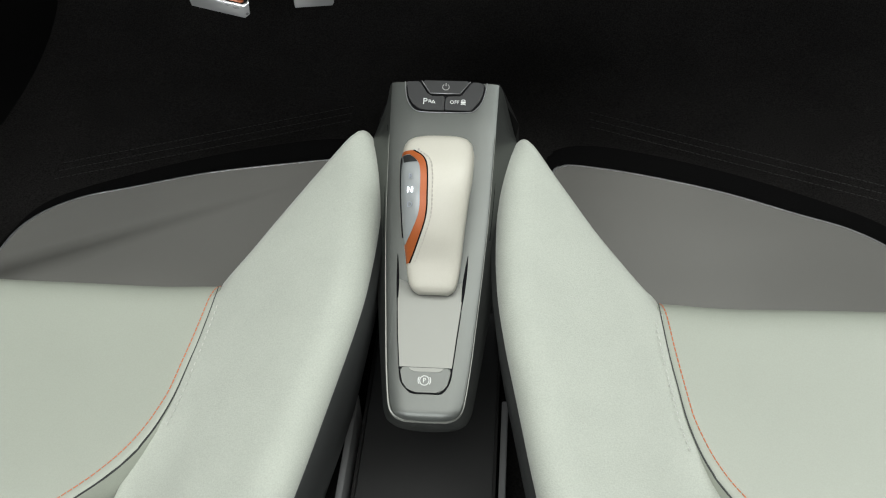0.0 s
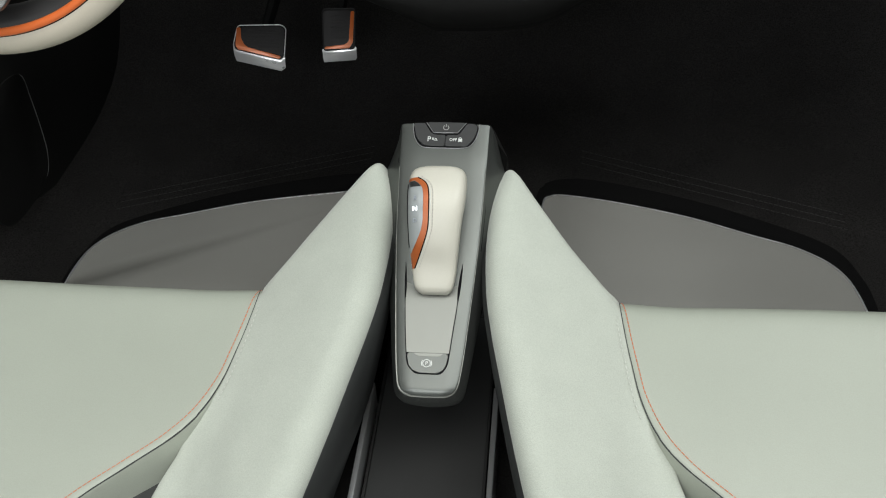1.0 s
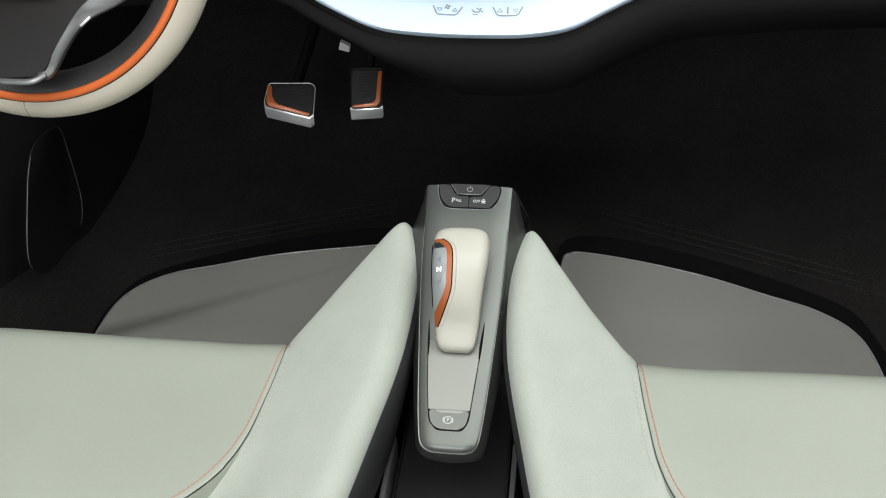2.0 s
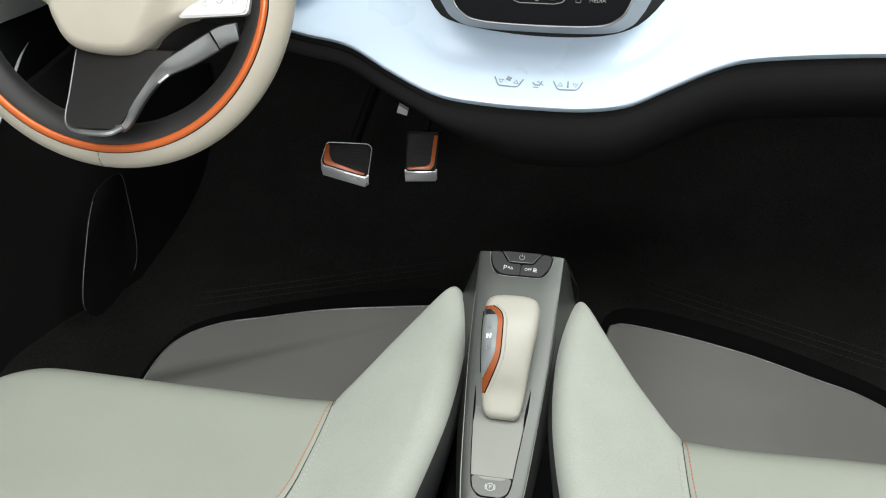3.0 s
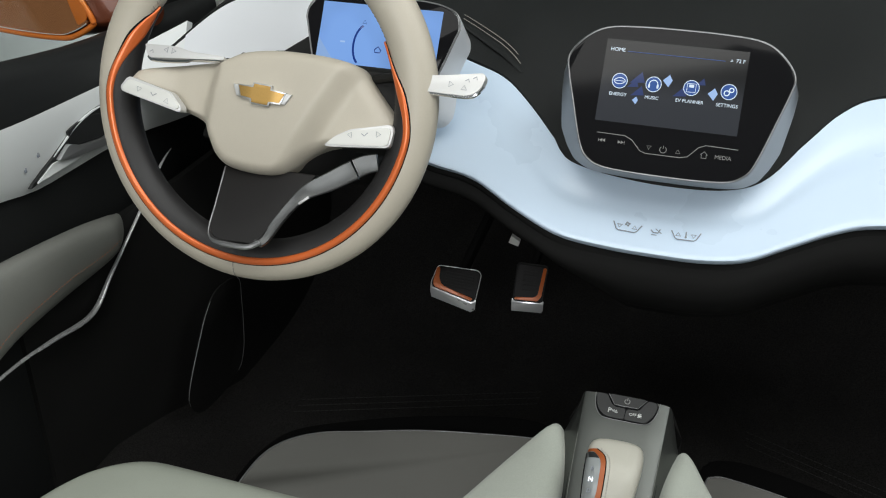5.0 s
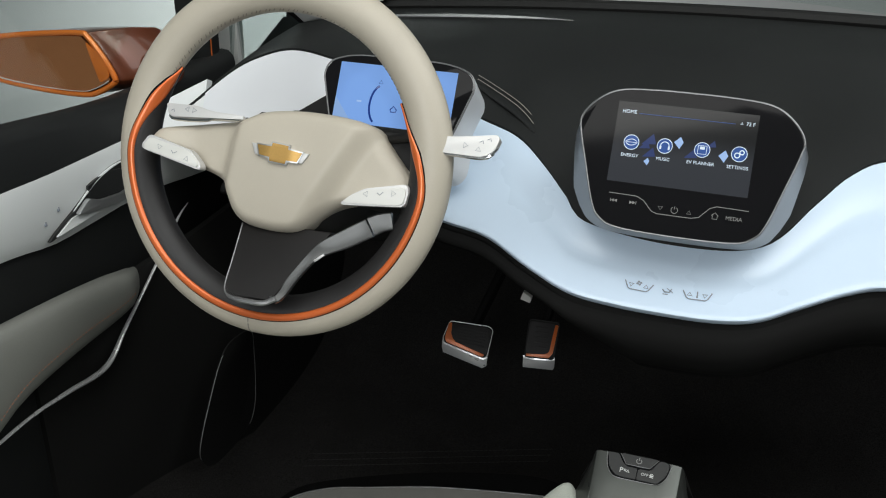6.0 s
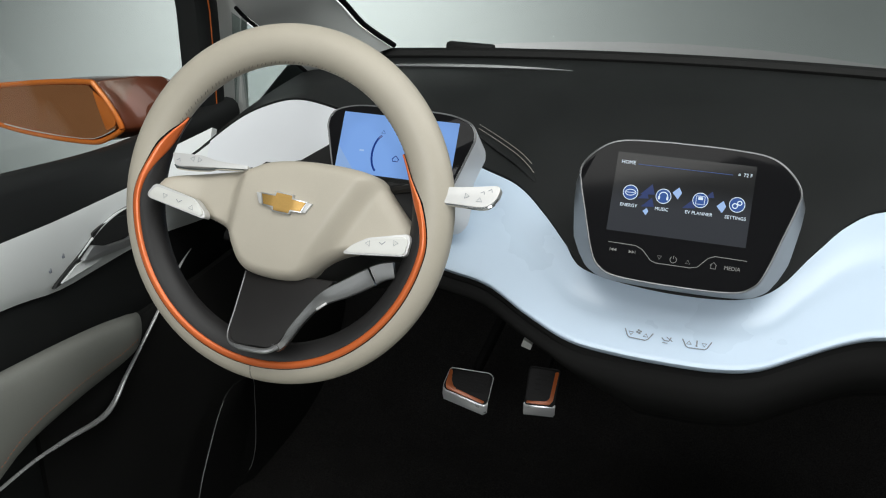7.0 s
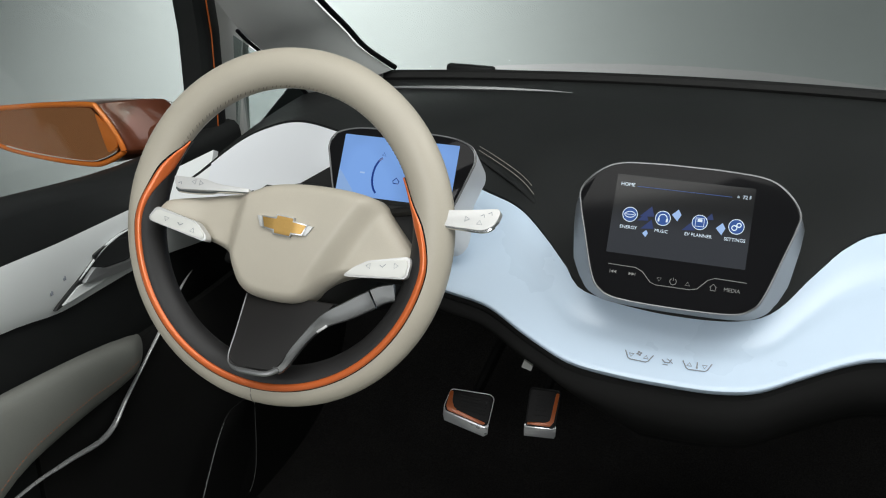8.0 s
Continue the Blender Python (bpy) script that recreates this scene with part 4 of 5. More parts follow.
# ---- pedals ----
def pedal(name, label, m, outline, lip, inlay, inner, arm_to, ribs, rim):
    """A pad with a thin silver frame, an L of orange round its ribbed rubber and a thick lower lip."""
    ob = thing(name, label, "pedal", "pedals in the footwell", at=m.translation)
    part("pad", plate(rounded(outline, 0.005), m, 0.006, 0.0012), BLACK, ob, "black pad body")
    part("frame", sweep([m @ Vector((a, b, 0.0004)) for a, b in rounded(outline, 0.005)], 0.0007, 6, True), rim, ob, "thin silver frame")
    part("lip", loft([[m @ Vector((a, b - 0.012 * d, -0.001 - 0.003 * d - 0.006 * d * d)) for a, b in lip] for d in (0, 0.08, 0.5, 0.92, 1)]), BRIGHT, ob, "thick silver lower lip", 50)
    part("orange_inlay", plate(rounded(inlay, 0.002), m @ pose(0, 0, 0.0012), 0.002, 0.0005), ORANGE, ob, "orange inlay")
    rubber = part("rubber", plate(rounded(inner, 0.004), m @ pose(0, 0, 0.0010), 0.002, 0.0005), RIB, ob, "ribbed black rubber face")
    x0, x1 = min(p[0] for p in inner) + 0.010, max(p[0] for p in inner) - 0.007
    y0, y1 = min(p[1] for p in inner) + 0.008, max(p[1] for p in inner) - 0.004
    for k in range(ribs):
        y = y0 + (y1 - y0) * (k + 0.5) / ribs
        part("rib", box((x0, y - 0.0010, 0.0008), (x1, y + 0.0010, 0.0018), 0.0004, 1), RIB, rubber).data.transform(m)
    cx, cy = sum(p[0] for p in outline) / len(outline), sum(p[1] for p in outline) / len(outline)
    part("arm", sweep(cat([m @ Vector((cx, cy, -0.006)), m @ Vector((cx, cy + 0.02, -0.02)), Vector(arm_to)], 14), 0.007, 8, False, 1.4), UNDER, ob, "black pedal arm")
    return ob


PM = frame_of((-0.282, 1.533, 0.283), (1, 0.06, -0.06), (0, math.cos(radians(50)), math.sin(radians(50))))
pedal("brake_pedal", "silver-framed brake pedal with black rubber and orange inlay", PM, [(-0.0315, 0.0228), (0.0275, 0.0255), (0.0340, 0.0208), (0.0330, -0.018), (0.0280, -0.0225), (-0.0334, -0.0108), (-0.0367, -0.0038)],
      [(-0.0370, -0.004), (-0.0336, -0.0114), (0.0280, -0.0232), (0.0336, -0.0185), (0.030, -0.014), (-0.030, -0.004)],
      [(-0.0324, 0.0202), (-0.0275, 0.0202), (-0.0260, 0.0052), (-0.0215, -0.0030), (-0.0128, -0.0072), (0.0285, -0.0166), (0.0262, -0.0205), (-0.0303, -0.0092), (-0.0336, -0.0032)],
      [(-0.0272, 0.0200), (0.0252, 0.0228), (0.0322, 0.0188), (0.0310, -0.0158), (-0.0150, -0.0068), (-0.0258, 0.0030)], (-0.235, 1.68, 0.42), 6, ALLOY)
AM = frame_of((-0.175, 1.543, 0.292), (1, 0.10, -0.02), (0, math.cos(radians(52)), math.sin(radians(52))))
pedal("accelerator_pedal", "slim black accelerator pedal with orange inlay and silver lip", AM, [(-0.0215, 0.034), (0.0225, 0.034), (0.0205, -0.0200), (-0.0215, -0.0215)],
      [(-0.0232, -0.0200), (-0.0222, -0.0235), (0.0205, -0.0215), (0.0225, -0.0180), (0.0200, -0.0150), (-0.0205, -0.0165)],
      [(-0.0199, -0.0197), (0.0134, -0.0188), (0.0182, -0.0116), (0.0214, 0.0300), (0.0165, 0.0300), (0.0130, -0.0091), (0.0087, -0.0138), (-0.0195, -0.0164)],
      [(-0.0205, 0.0310), (0.0165, 0.0310), (0.0130, -0.0091), (0.0087, -0.0138), (-0.0203, -0.0165)], (-0.16, 1.69, 0.43), 5, BLACK)
bracket = tagged(finish("pedal_bracket", plate([(-0.2195, 0.333), (-0.205, 0.329), (-0.203, 0.3375), (-0.216, 0.345)], frame_of((0, 1.59, 0), (1, 0, 0), (0, 0, 1)), 0.008), KEY), "small silver pedal bracket under the dashboard", "bracket")
part("hanger", sweep([(-0.211, 1.606, 0.345), (-0.212, 1.66, 0.42), (-0.21, 1.72, 0.47)], 0.008, 8), BLACK, bracket, "black steel hanger")


# ---- centre console ----
SLOPE = radians(28.26)
# local x right, y forward up the slope (0 at the front edge, negative to the rear), z off the surface
KM = frame_of((0, 1.239, 0.360), (1, 0, 0), (0, math.cos(SLOPE), math.sin(SLOPE)))
console = thing("centre_console", "satin grey floating centre console with buttons and shift tray", "console", at=(0, 1.24, 0.06))
WIDE = soft_table([(0.0, 0.0480), (0.055, 0.0465), (0.130, 0.0435), (0.222, 0.0365), (0.262, 0.0325), (0.29, 0.028)], 40)
LENGTH = 0.288


def console_half(s):
    w = along(WIDE, s)[0]
    tail = LENGTH - s
    if tail < 0.016:
        w *= 0.25 * math.sqrt(max(0.0, 1 - ((0.016 - tail) / 0.0162) ** 2)) + 0.75 * max(0.0, 1 - ((0.016 - tail) / 0.0162) ** 6) ** 0.5
    return w


TILT_M = pose(0, -0.036, 0, -2.5, 0, 0) @ pose(0, 0.036, 0)


def console_ring(s, f):
    """Cross-section at s: crowned top, rounded shoulders, flared flanks, flat belly."""
    w = console_half(s)
    flare = along(((0.0, 0.004), (0.05, 0.018), (0.09, 0.016), (0.14, 0.009), (0.25, 0.005), (0.288, 0.004)), s)[0]
    back = 0.003 * ease((s - LENGTH + 0.04) / 0.04)
    deep = 0.052 - 0.022 * s / LENGTH
    k = max(0.0, 1 - (LENGTH - s) / 0.009) ** 2
    ring_pts = []
    for a, h in ((0.0, 0.0012), (0.5, 0.0010), (0.86, 0.0004), (0.955, -0.0012), (0.99, -0.0045)):
        ring_pts.append((a * w, h - 0.005 * k))
    ring_pts += [(w + flare * 0.3, -0.012), (w + flare, -deep * 0.6), (w + flare * 0.7, -deep), (w * 0.5, -deep - 0.004), (0, -deep - 0.004)]
    full = ring_pts + [(-a, h) for a, h in ring_pts[-2:0:-1]]
    m = KM @ TILT_M if s < 0.036 else KM
    return [m @ Vector((a, -s - back * ease(-h / 0.02), h)) for a, h in full]


body_rings = [console_ring(s, 0) for s in [LENGTH * k / 46 for k in range(43)] + [LENGTH - 0.018 * (1 - k / 12) ** 2 for k in range(1, 12)]]
con_body = part("body", loft(body_rings), GUNMETAL, console, "satin grey metal body", 42)
part("front_pedestal", loft([[KM @ TILT_M @ Vector((a, 0.002, h)) for a, h in ((-0.046, -0.002), (0.046, -0.002), (0.049, -0.03), (0.047, -0.055), (-0.047, -0.055), (-0.049, -0.03))],
                             [Vector((x, 1.262, z)) for x, z in ((-0.050, 0.335), (0.050, 0.335), (0.064, 0.30), (0.056, 0.25), (-0.056, 0.25), (-0.064, 0.30))],
                             [Vector((x, y, 0.06)) for x, y in ((-0.055, 1.33), (0.055, 1.33), (0.070, 1.28), (0.060, 1.18), (-0.060, 1.18), (-0.070, 1.28))]]), BLACK, console, "black pedestal down to the floor", 50)
RUN = [0.05 + (LENGTH - 0.0145 - 0.05) * k / 24 for k in range(25)] + [LENGTH - 0.0135 * (1 - k / 9) ** 2 - 0.0012 for k in range(1, 10)]
RIM = [(-console_half(s) * 0.955, s) for s in RUN] + [(0.0, RUN[-1] + 0.0002)] + [(console_half(s) * 0.955, s) for s in RUN[::-1]]
# paler metal line that paints the edge highlight round the rim
part("shoulder_glint", sweep([KM @ Vector((a, -s, 0.0001 - 0.004 * max(0.0, 1 - (LENGTH - s) / 0.009) ** 2)) for a, s in RIM], lambda f: 0.0003 + 0.0007 * math.sin(math.pi * min(1.0, f * 1.15)) ** 2, 6), PALE_METAL, con_body, "pale line drawn as the highlight on the shoulder edge")

for side in (-1, 1):
    part("flank_groove", sweep([KM @ Vector((side * (console_half(q) * 0.995 + 0.0002), -q, -0.0062)) for q in [0.038 + 0.10 * k / 20 for k in range(21)]], 0.0007, 6), GROOVE, con_body, "dark joint between top and flank")


def strip(outline, lift, thick, mat, name, parent, bevel=0.0006, label=""):
    return part(name, plate(outline, KM @ pose(0, 0, lift), thick, bevel), mat, parent, label, 14)


KM_FLAT = KM
KM = KM_FLAT @ TILT_M
BUT = [(-0.0340, 0.001), (-0.0315, -0.017), (-0.0235, -0.0280), (0.0245, -0.0280), (0.0325, -0.017), (0.0355, 0.001)]
strip(rounded(BUT, 0.008, 6), 0.0017, 0.003, GROOVE, "button_gap", con_body)
for half, key_name in ((-1, "parking_button"), (1, "traction_button")):
    o = [(half * 0.0004, -0.0140), (half * 0.0004, -0.0272), (half * 0.0225, -0.0272), (half * 0.0308, -0.0165), (half * 0.0335, -0.0005), (half * 0.0222, -0.0005), (half * 0.0138, -0.0140)]
    o = [(a + 0.0007, b) for a, b in o]
    b = strip(rounded(o if half < 0 else o[::-1], [0.001, 0.001, 0.0075, 0.006, 0.001, 0.001, 0.003]), 0.0032, 0.003, BUTTON, key_name, con_body, 0.0008, "dark satin button")
    if half < 0:
        writing("parking_text", "P", 0.0080, KM @ pose(-0.0160, -0.0195, 0.0034), PRINT, b)
        for k in range(2):
            line2([(-0.0128 + 0.0013 * k, -0.0178), (-0.0124 + 0.0013 * k, -0.0190), (-0.0128 + 0.0013 * k, -0.0202)], KM @ pose(0, 0, 0.0035), 0.0004, PRINT, "sensor_mark", b)
        triangle_mark(KM @ pose(-0.0090, -0.0198, 0.0035), 0.0015, False, PRINT, b, "cone_mark", 0.0006)
    else:
        writing("off_text", "OFF", 0.0045, KM @ pose(0.0090, -0.0198, 0.0034), PRINT, b)
        strip(rounded([(0.0142, -0.0188), (0.0142, -0.0206), (0.0184, -0.0206), (0.0184, -0.0188)], 0.0008), 0.0035, 0.0003, PRINT, "car_mark", b, 0)
        line2([(0.0146, -0.0184), (0.0156, -0.0174), (0.0170, -0.0174), (0.0180, -0.0184)], KM @ pose(0, 0, 0.0035), 0.0004, PRINT, "car_mark", b)
        line2([(0.0142, -0.0218), (0.0162, -0.0212), (0.0184, -0.0220)], KM @ pose(0, 0, 0.0035), 0.0004, PRINT, "car_mark", b)
power = strip(rounded([(-0.0200, 0.0), (-0.0120, -0.0125), (0.0135, -0.0125), (0.0220, 0.0)], 0.003), 0.0045, 0.004, BUTTON, "power_button", con_body, 0.001, "dark power button")
line2([(-0.0196, -0.0006), (-0.0118, -0.0122), (0.0133, -0.0122), (0.0216, -0.0006)], KM @ pose(0, 0, 0.0046), 0.0004, DARK_SILVER, "button_edge", power)
line2([(0.001 + 0.0028 * math.sin(a), -0.0062 + 0.0028 * math.cos(a)) for a in [0.6 + 5.08 * k / 14 for k in range(15)]], KM @ pose(0, 0, 0.0048), 0.00045, LIGHT_MARK, "power_icon", power)
line2([(0.001, -0.0052), (0.001, -0.0022)], KM @ pose(0, 0, 0.0048), 0.00045, LIGHT_MARK, "power_icon", power)
U_EDGE = [(-0.0352, 0.0), (-0.0345, -0.007), (-0.0318, -0.0185), (-0.0262, -0.0265), (-0.018, -0.0288), (0.0, -0.0290), (0.019, -0.0288), (0.0272, -0.0265), (0.0328, -0.0185), (0.0358, -0.007), (0.0366, 0.0)]
line2([(a * 0.972, b * 0.985) for a, b in U_EDGE], KM @ pose(0, 0, 0.0018), 0.0004, DARK_SILVER, "button_edge", con_body, False, 50)
KM = KM_FLAT

# the tray's edges by distance from the front
TRAY = [(0.150, -0.0303, 0.0270), (0.200, -0.0268, 0.0229), (0.222, -0.0250, 0.0206), (0.2455, -0.0224, 0.0184), (0.258, -0.0205, 0.0170), (0.2662, -0.0120, 0.0108)]
GAP = [(l - 0.0009, -s - 0.0002) for s, l, r in TRAY[1:]] + [(r + 0.0009, -s - 0.0002) for s, l, r in TRAY[:0:-1]]
strip(rounded(GAP, [0.001, 0.001, 0.001, 0.005, 0.003, 0.003, 0.005, 0.001, 0.001, 0.001]), 0.0014, 0.003, GROOVE, "tray_gap", con_body)


def tray_point(u, v):
    s = 0.150 + 0.0955 * v
    l, r = along(TRAY, s)
    return KM @ Vector((l + (r - l) * u, -s, -0.0012 + 0.0031 * ease(v / 0.45)))


tray = part("shift_tray", slab(tray_point, 10, 24, KM.to_3x3() @ Vector((0, 0, -0.002)), [k / 9 for k in range(10)], [k / 23 for k in range(24)]), PALE_METAL, con_body, "polished pale shift tray")
for side, s1, fat in ((1, 0.208, 0.0009), (2, 0.204, 0.0012)):
    run = [0.154 + (s1 - 0.154) * k / 16 for k in range(17)]
    part("slit", sweep([KM @ Vector((along(TRAY, s)[side - 1], -s, 0.0012)) for s in run], lambda f: 0.0002 + fat * math.sin(math.pi * f), 6, False, 0.8, KM.to_3x3() @ Vector((0, 0, 1))), GROOVE, con_body, "dark slit beside the tray")
park = strip(rounded([(-0.0222, -0.2460), (-0.0185, -0.2610), (-0.0098, -0.2652), (0.0105, -0.2652), (0.0158, -0.2590), (0.0183, -0.2460)], 0.003), 0.0030, 0.003, GUNMETAL, "park_brake_button", con_body, 0.0008, "grey park brake button")
strip(rounded([(-0.0155, -0.2462), (-0.0120, -0.2492), (0.0100, -0.2492), (0.0130, -0.2462)], 0.0015), 0.0034, 0.001, PALE_METAL, "finger_notch", park, 0.0004, "bright finger notch")
ring(KM @ pose(-0.0022, -0.2560, 0.0033), 0.0036, PRINT, "brake_icon", park, 0.00035)
for sx in (-1, 1):
    line2([(-0.0022 + sx * 0.0049 * math.cos(a), -0.2560 + 0.0049 * math.sin(a)) for a in (-0.6, -0.3, 0, 0.3, 0.6)], KM @ pose(0, 0, 0.0033), 0.0004, PRINT, "brake_icon", park)
writing("brake_letter", "P", 0.0052, KM @ pose(-0.0022, -0.2560, 0.0033), PRINT, park)

# ---- gear selector ----
selector = thing("gear_selector", "cream leather gear selector with orange trim and lit window", "gear lever", at=KM @ Vector((0, -0.15, 0.0)))
GRIP = soft_table([(0.0695, -0.006, 0.018, 0.046), (0.0740, -0.0215, 0.026, 0.054), (0.0840, -0.0258, 0.0295, 0.059), (0.1035, -0.0255, 0.0295, 0.0635), (0.1235, -0.0246, 0.0270, 0.0600),
                   (0.1485, -0.0230, 0.0240, 0.0450), (0.1650, -0.0212, 0.0222, 0.0290), (0.1785, -0.0192, 0.0200, 0.0200), (0.1850, -0.0163, 0.0175, 0.0160), (0.1880, -0.011, 0.013, 0.012)], 60)


def grip_ring(s):
    xl, xr, h = along(GRIP, s)
    mid, half = (xl + xr) / 2, (xr - xl) / 2
    deep = 0.030 if s < 0.15 else 0.030 - 0.45 * (s - 0.15)
    ring_pts = []
    for k in range(28):
        t = 2 * math.pi * k / 28
        c, sn = math.cos(t), math.sin(t)
        a = mid + half * math.copysign(abs(c) ** 0.55, c)
        b = h - deep / 2 + deep / 2 * math.copysign(abs(sn) ** 0.6, sn)
        ring_pts.append(KM @ Vector((a, -s, max(b, 0.0035))))
    return ring_pts


part("grip", loft([grip_ring(s) for s in [0.0695 + 0.1185 * e for e in eased(34)]]), CREAM, selector, "smooth cream leather grip", 70)
part("stem", loft([[KM @ Vector((0.0 + a, -s, h)) for a, s in ((-0.013, 0.115), (0.015, 0.115), (0.015, 0.16), (-0.013, 0.16))] for h in (0.002, 0.022)]), BLACK, selector, "dark stem under the grip")


def grip_top(a, s, lift=0.0):
    """Point on the grip's upper left shoulder."""
    xl, xr, h = along(GRIP, s)
    mid, half = (xl + xr) / 2, (xr - xl) / 2
    deep = 0.030 if s < 0.15 else 0.030 - 0.45 * (s - 0.15)
    c = max(-1.0, min(1.0, (a - mid) / half))
    sn = (1 - min(1.0, abs(c) ** (1 / 0.55)) ** 2) ** 0.5
    return KM @ Vector((a, -s, h - deep / 2 + deep / 2 * sn ** 0.6 + lift))


def grip_patch(left, right, s0, s1, n, m, lift):
    rows = []
    for k in range(n):
        s = s0 + (s1 - s0) * k / (n - 1)
        l, r = left(s), right(s)
        rows.append([grip_top(l + (r - l) * i / (m - 1), s, lift) for i in range(m)])
    return loft(rows, closed_rings=False)


WIN = soft_table([(0.0925, -0.0190), (0.0985, -0.0125), (0.1065, -0.0098), (0.1235, -0.0092), (0.1365, -0.0100), (0.1485, -0.0152), (0.1565, -0.0205)], 30)
TRIM = soft_table([(0.0885, -0.0165), (0.0945, -0.0085), (0.1045, -0.0050), (0.1235, -0.0042), (0.1385, -0.0050), (0.1525, -0.0098), (0.1685, -0.0178)], 30)
part("orange_trim", grip_patch(lambda s: along(WIN, s)[0] - 0.0006 if 0.0935 < s < 0.155 else along(GRIP, s)[0] + 0.0005, lambda s: along(TRIM, s)[0], 0.0885, 0.1685, 26, 8, 0.0010), BURNT, selector, "orange metal trim")
window = part("window", grip_patch(lambda s: along(GRIP, s)[0] + 0.0003, lambda s: along(WIN, s)[0], 0.0925, 0.1565, 22, 8, 0.0018), WINDOW, selector, "pale translucent gear window")
part("window_head", grip_patch(lambda s: along(GRIP, s)[0] + 0.0004, lambda s: along(WIN, s)[0] - 0.0004, 0.0930, 0.0995, 8, 6, 0.0020), RECESS, window, "dark upper end of the window")
for text, s, mat in (("R", 0.1120, MARK), ("N", 0.1220, LAMP_N), ("D", 0.1320, MARK)):
    p = grip_top(-0.0168, s, 0.0034)
    e = grip_top(-0.0150, s, 0.0024) - grip_top(-0.0180, s, 0.0024)
    writing("gear_letter", text, 0.0060 if text != "N" else 0.0066, frame_of(p, e, KM.to_3x3() @ Vector((0, 1, 0))), mat, window, 0.0003)
part("grip_stitching", stitches([grip_top(along(TRIM, s)[0] + 0.0042, s, 0.0003) for s in [0.0865 + 0.082 * k / 40 for k in range(41)]], 0.0022, 0.0011, 0.0005), GREIGE_THREAD, selector)
part("trim_gap", sweep([grip_top(along(TRIM, s)[0] + 0.0003, s, 0.0008) for s in [0.0885 + 0.080 * k / 40 for k in range(41)]], 0.0006, 6), GROOVE, selector)
part("grip_edge", sweep([grip_top(along(GRIP, s)[0] + 0.0002, s, 0.0) for s in [0.0925 + 0.058 * k / 12 for k in range(13)]], 0.0011, 6), GROOVE, selector)


# ---- tunnel between the seats ----
tunnel = thing("tunnel_tray", "matt black tray on the tunnel between the seats", "tray", at=(0, 0.8, 0.06))
part("tray_floor", slab(lambda u, v: (-0.066 + 0.120 * u, 0.2 + 1.0 * v, 0.112 + 0.0 * v), 2, 2, 0.05, [0, 1], [0, 1]), TRAY_BLACK, tunnel, "matt black tray floor")
for sx in (-1, 1):
    part("side_lip", box((sx * 0.0595 - 0.0075, 0.2, 0.10), (sx * 0.0595 - 0.0045, 1.19, 0.117), 0.0008), BLACK, tunnel)
for sx in (-1, 1):
    rail = thing("seat_rail", "satin silver seat rail beside the tunnel", "rail", "seat rails", at=(sx * 0.07, 0.7, 0.06))
    part("rail_profile", box((sx * 0.0670 - 0.0095, 0.2, 0.05), (sx * 0.0670 - 0.0035, 1.075, 0.136), 0.0015), SILVER, rail)


# ---- seats ----
OUTER = [(0.30, 0.50), (0.275, 0.75), (0.258, 0.84), (0.246, 0.885), (0.233, 0.925), (0.220, 0.957), (0.206, 0.982), (0.197, 1.015), (0.191, 1.055), (0.185, 1.10)]
CUSHION_EDGE = [(0.39, 0.50), (0.37, 0.79), (0.308, 0.858), (0.264, 0.896), (0.230, 0.925), (0.210, 0.951), (0.1975, 0.982), (0.190, 1.018), (0.184, 1.053), (0.1765, 1.11)]
FRONT = [(0.185, 1.10), (0.178, 1.108), (0.145, 1.149), (0.110, 1.192), (0.078, 1.224)]
INNER = [(0.165, 0.50), (0.124, 0.75), (0.101, 0.86), (0.0905, 0.900), (0.0800, 0.940), (0.0680, 0.990), (0.0585, 1.030), (0.0520, 1.065), (0.0487, 1.10)]
INNER_FRONT = [(0.0487, 1.10), (0.0478, 1.130), (0.0488, 1.165), (0.0530, 1.198), (0.0600, 1.220)]


def two_curves(o, i, n):
    return list(zip(cat([(a, b, 0) for a, b in o], n), cat([(a, b, 0) for a, b in i], n)))


FRONT_R = [(0.185, 1.10), (0.175, 1.106), (0.141, 1.139), (0.105, 1.180), (0.074, 1.220)]


def bolster_z(x, y):
    """Level with the cushion along the seam, rising inboard; it dips under the cushion at the rear."""
    d = 0.186 - x
    ramp = 0.447 * (d + math.sqrt(d * d + 0.0002)) / 2
    dip = max(0.0, min(1.0, (0.975 - y) / 0.05)) * max(0.0, min(1.0, (x - 0.17) / 0.05))
    return 0.249 + 0.21 * (y - 1.10) + ramp - 0.016 * dip


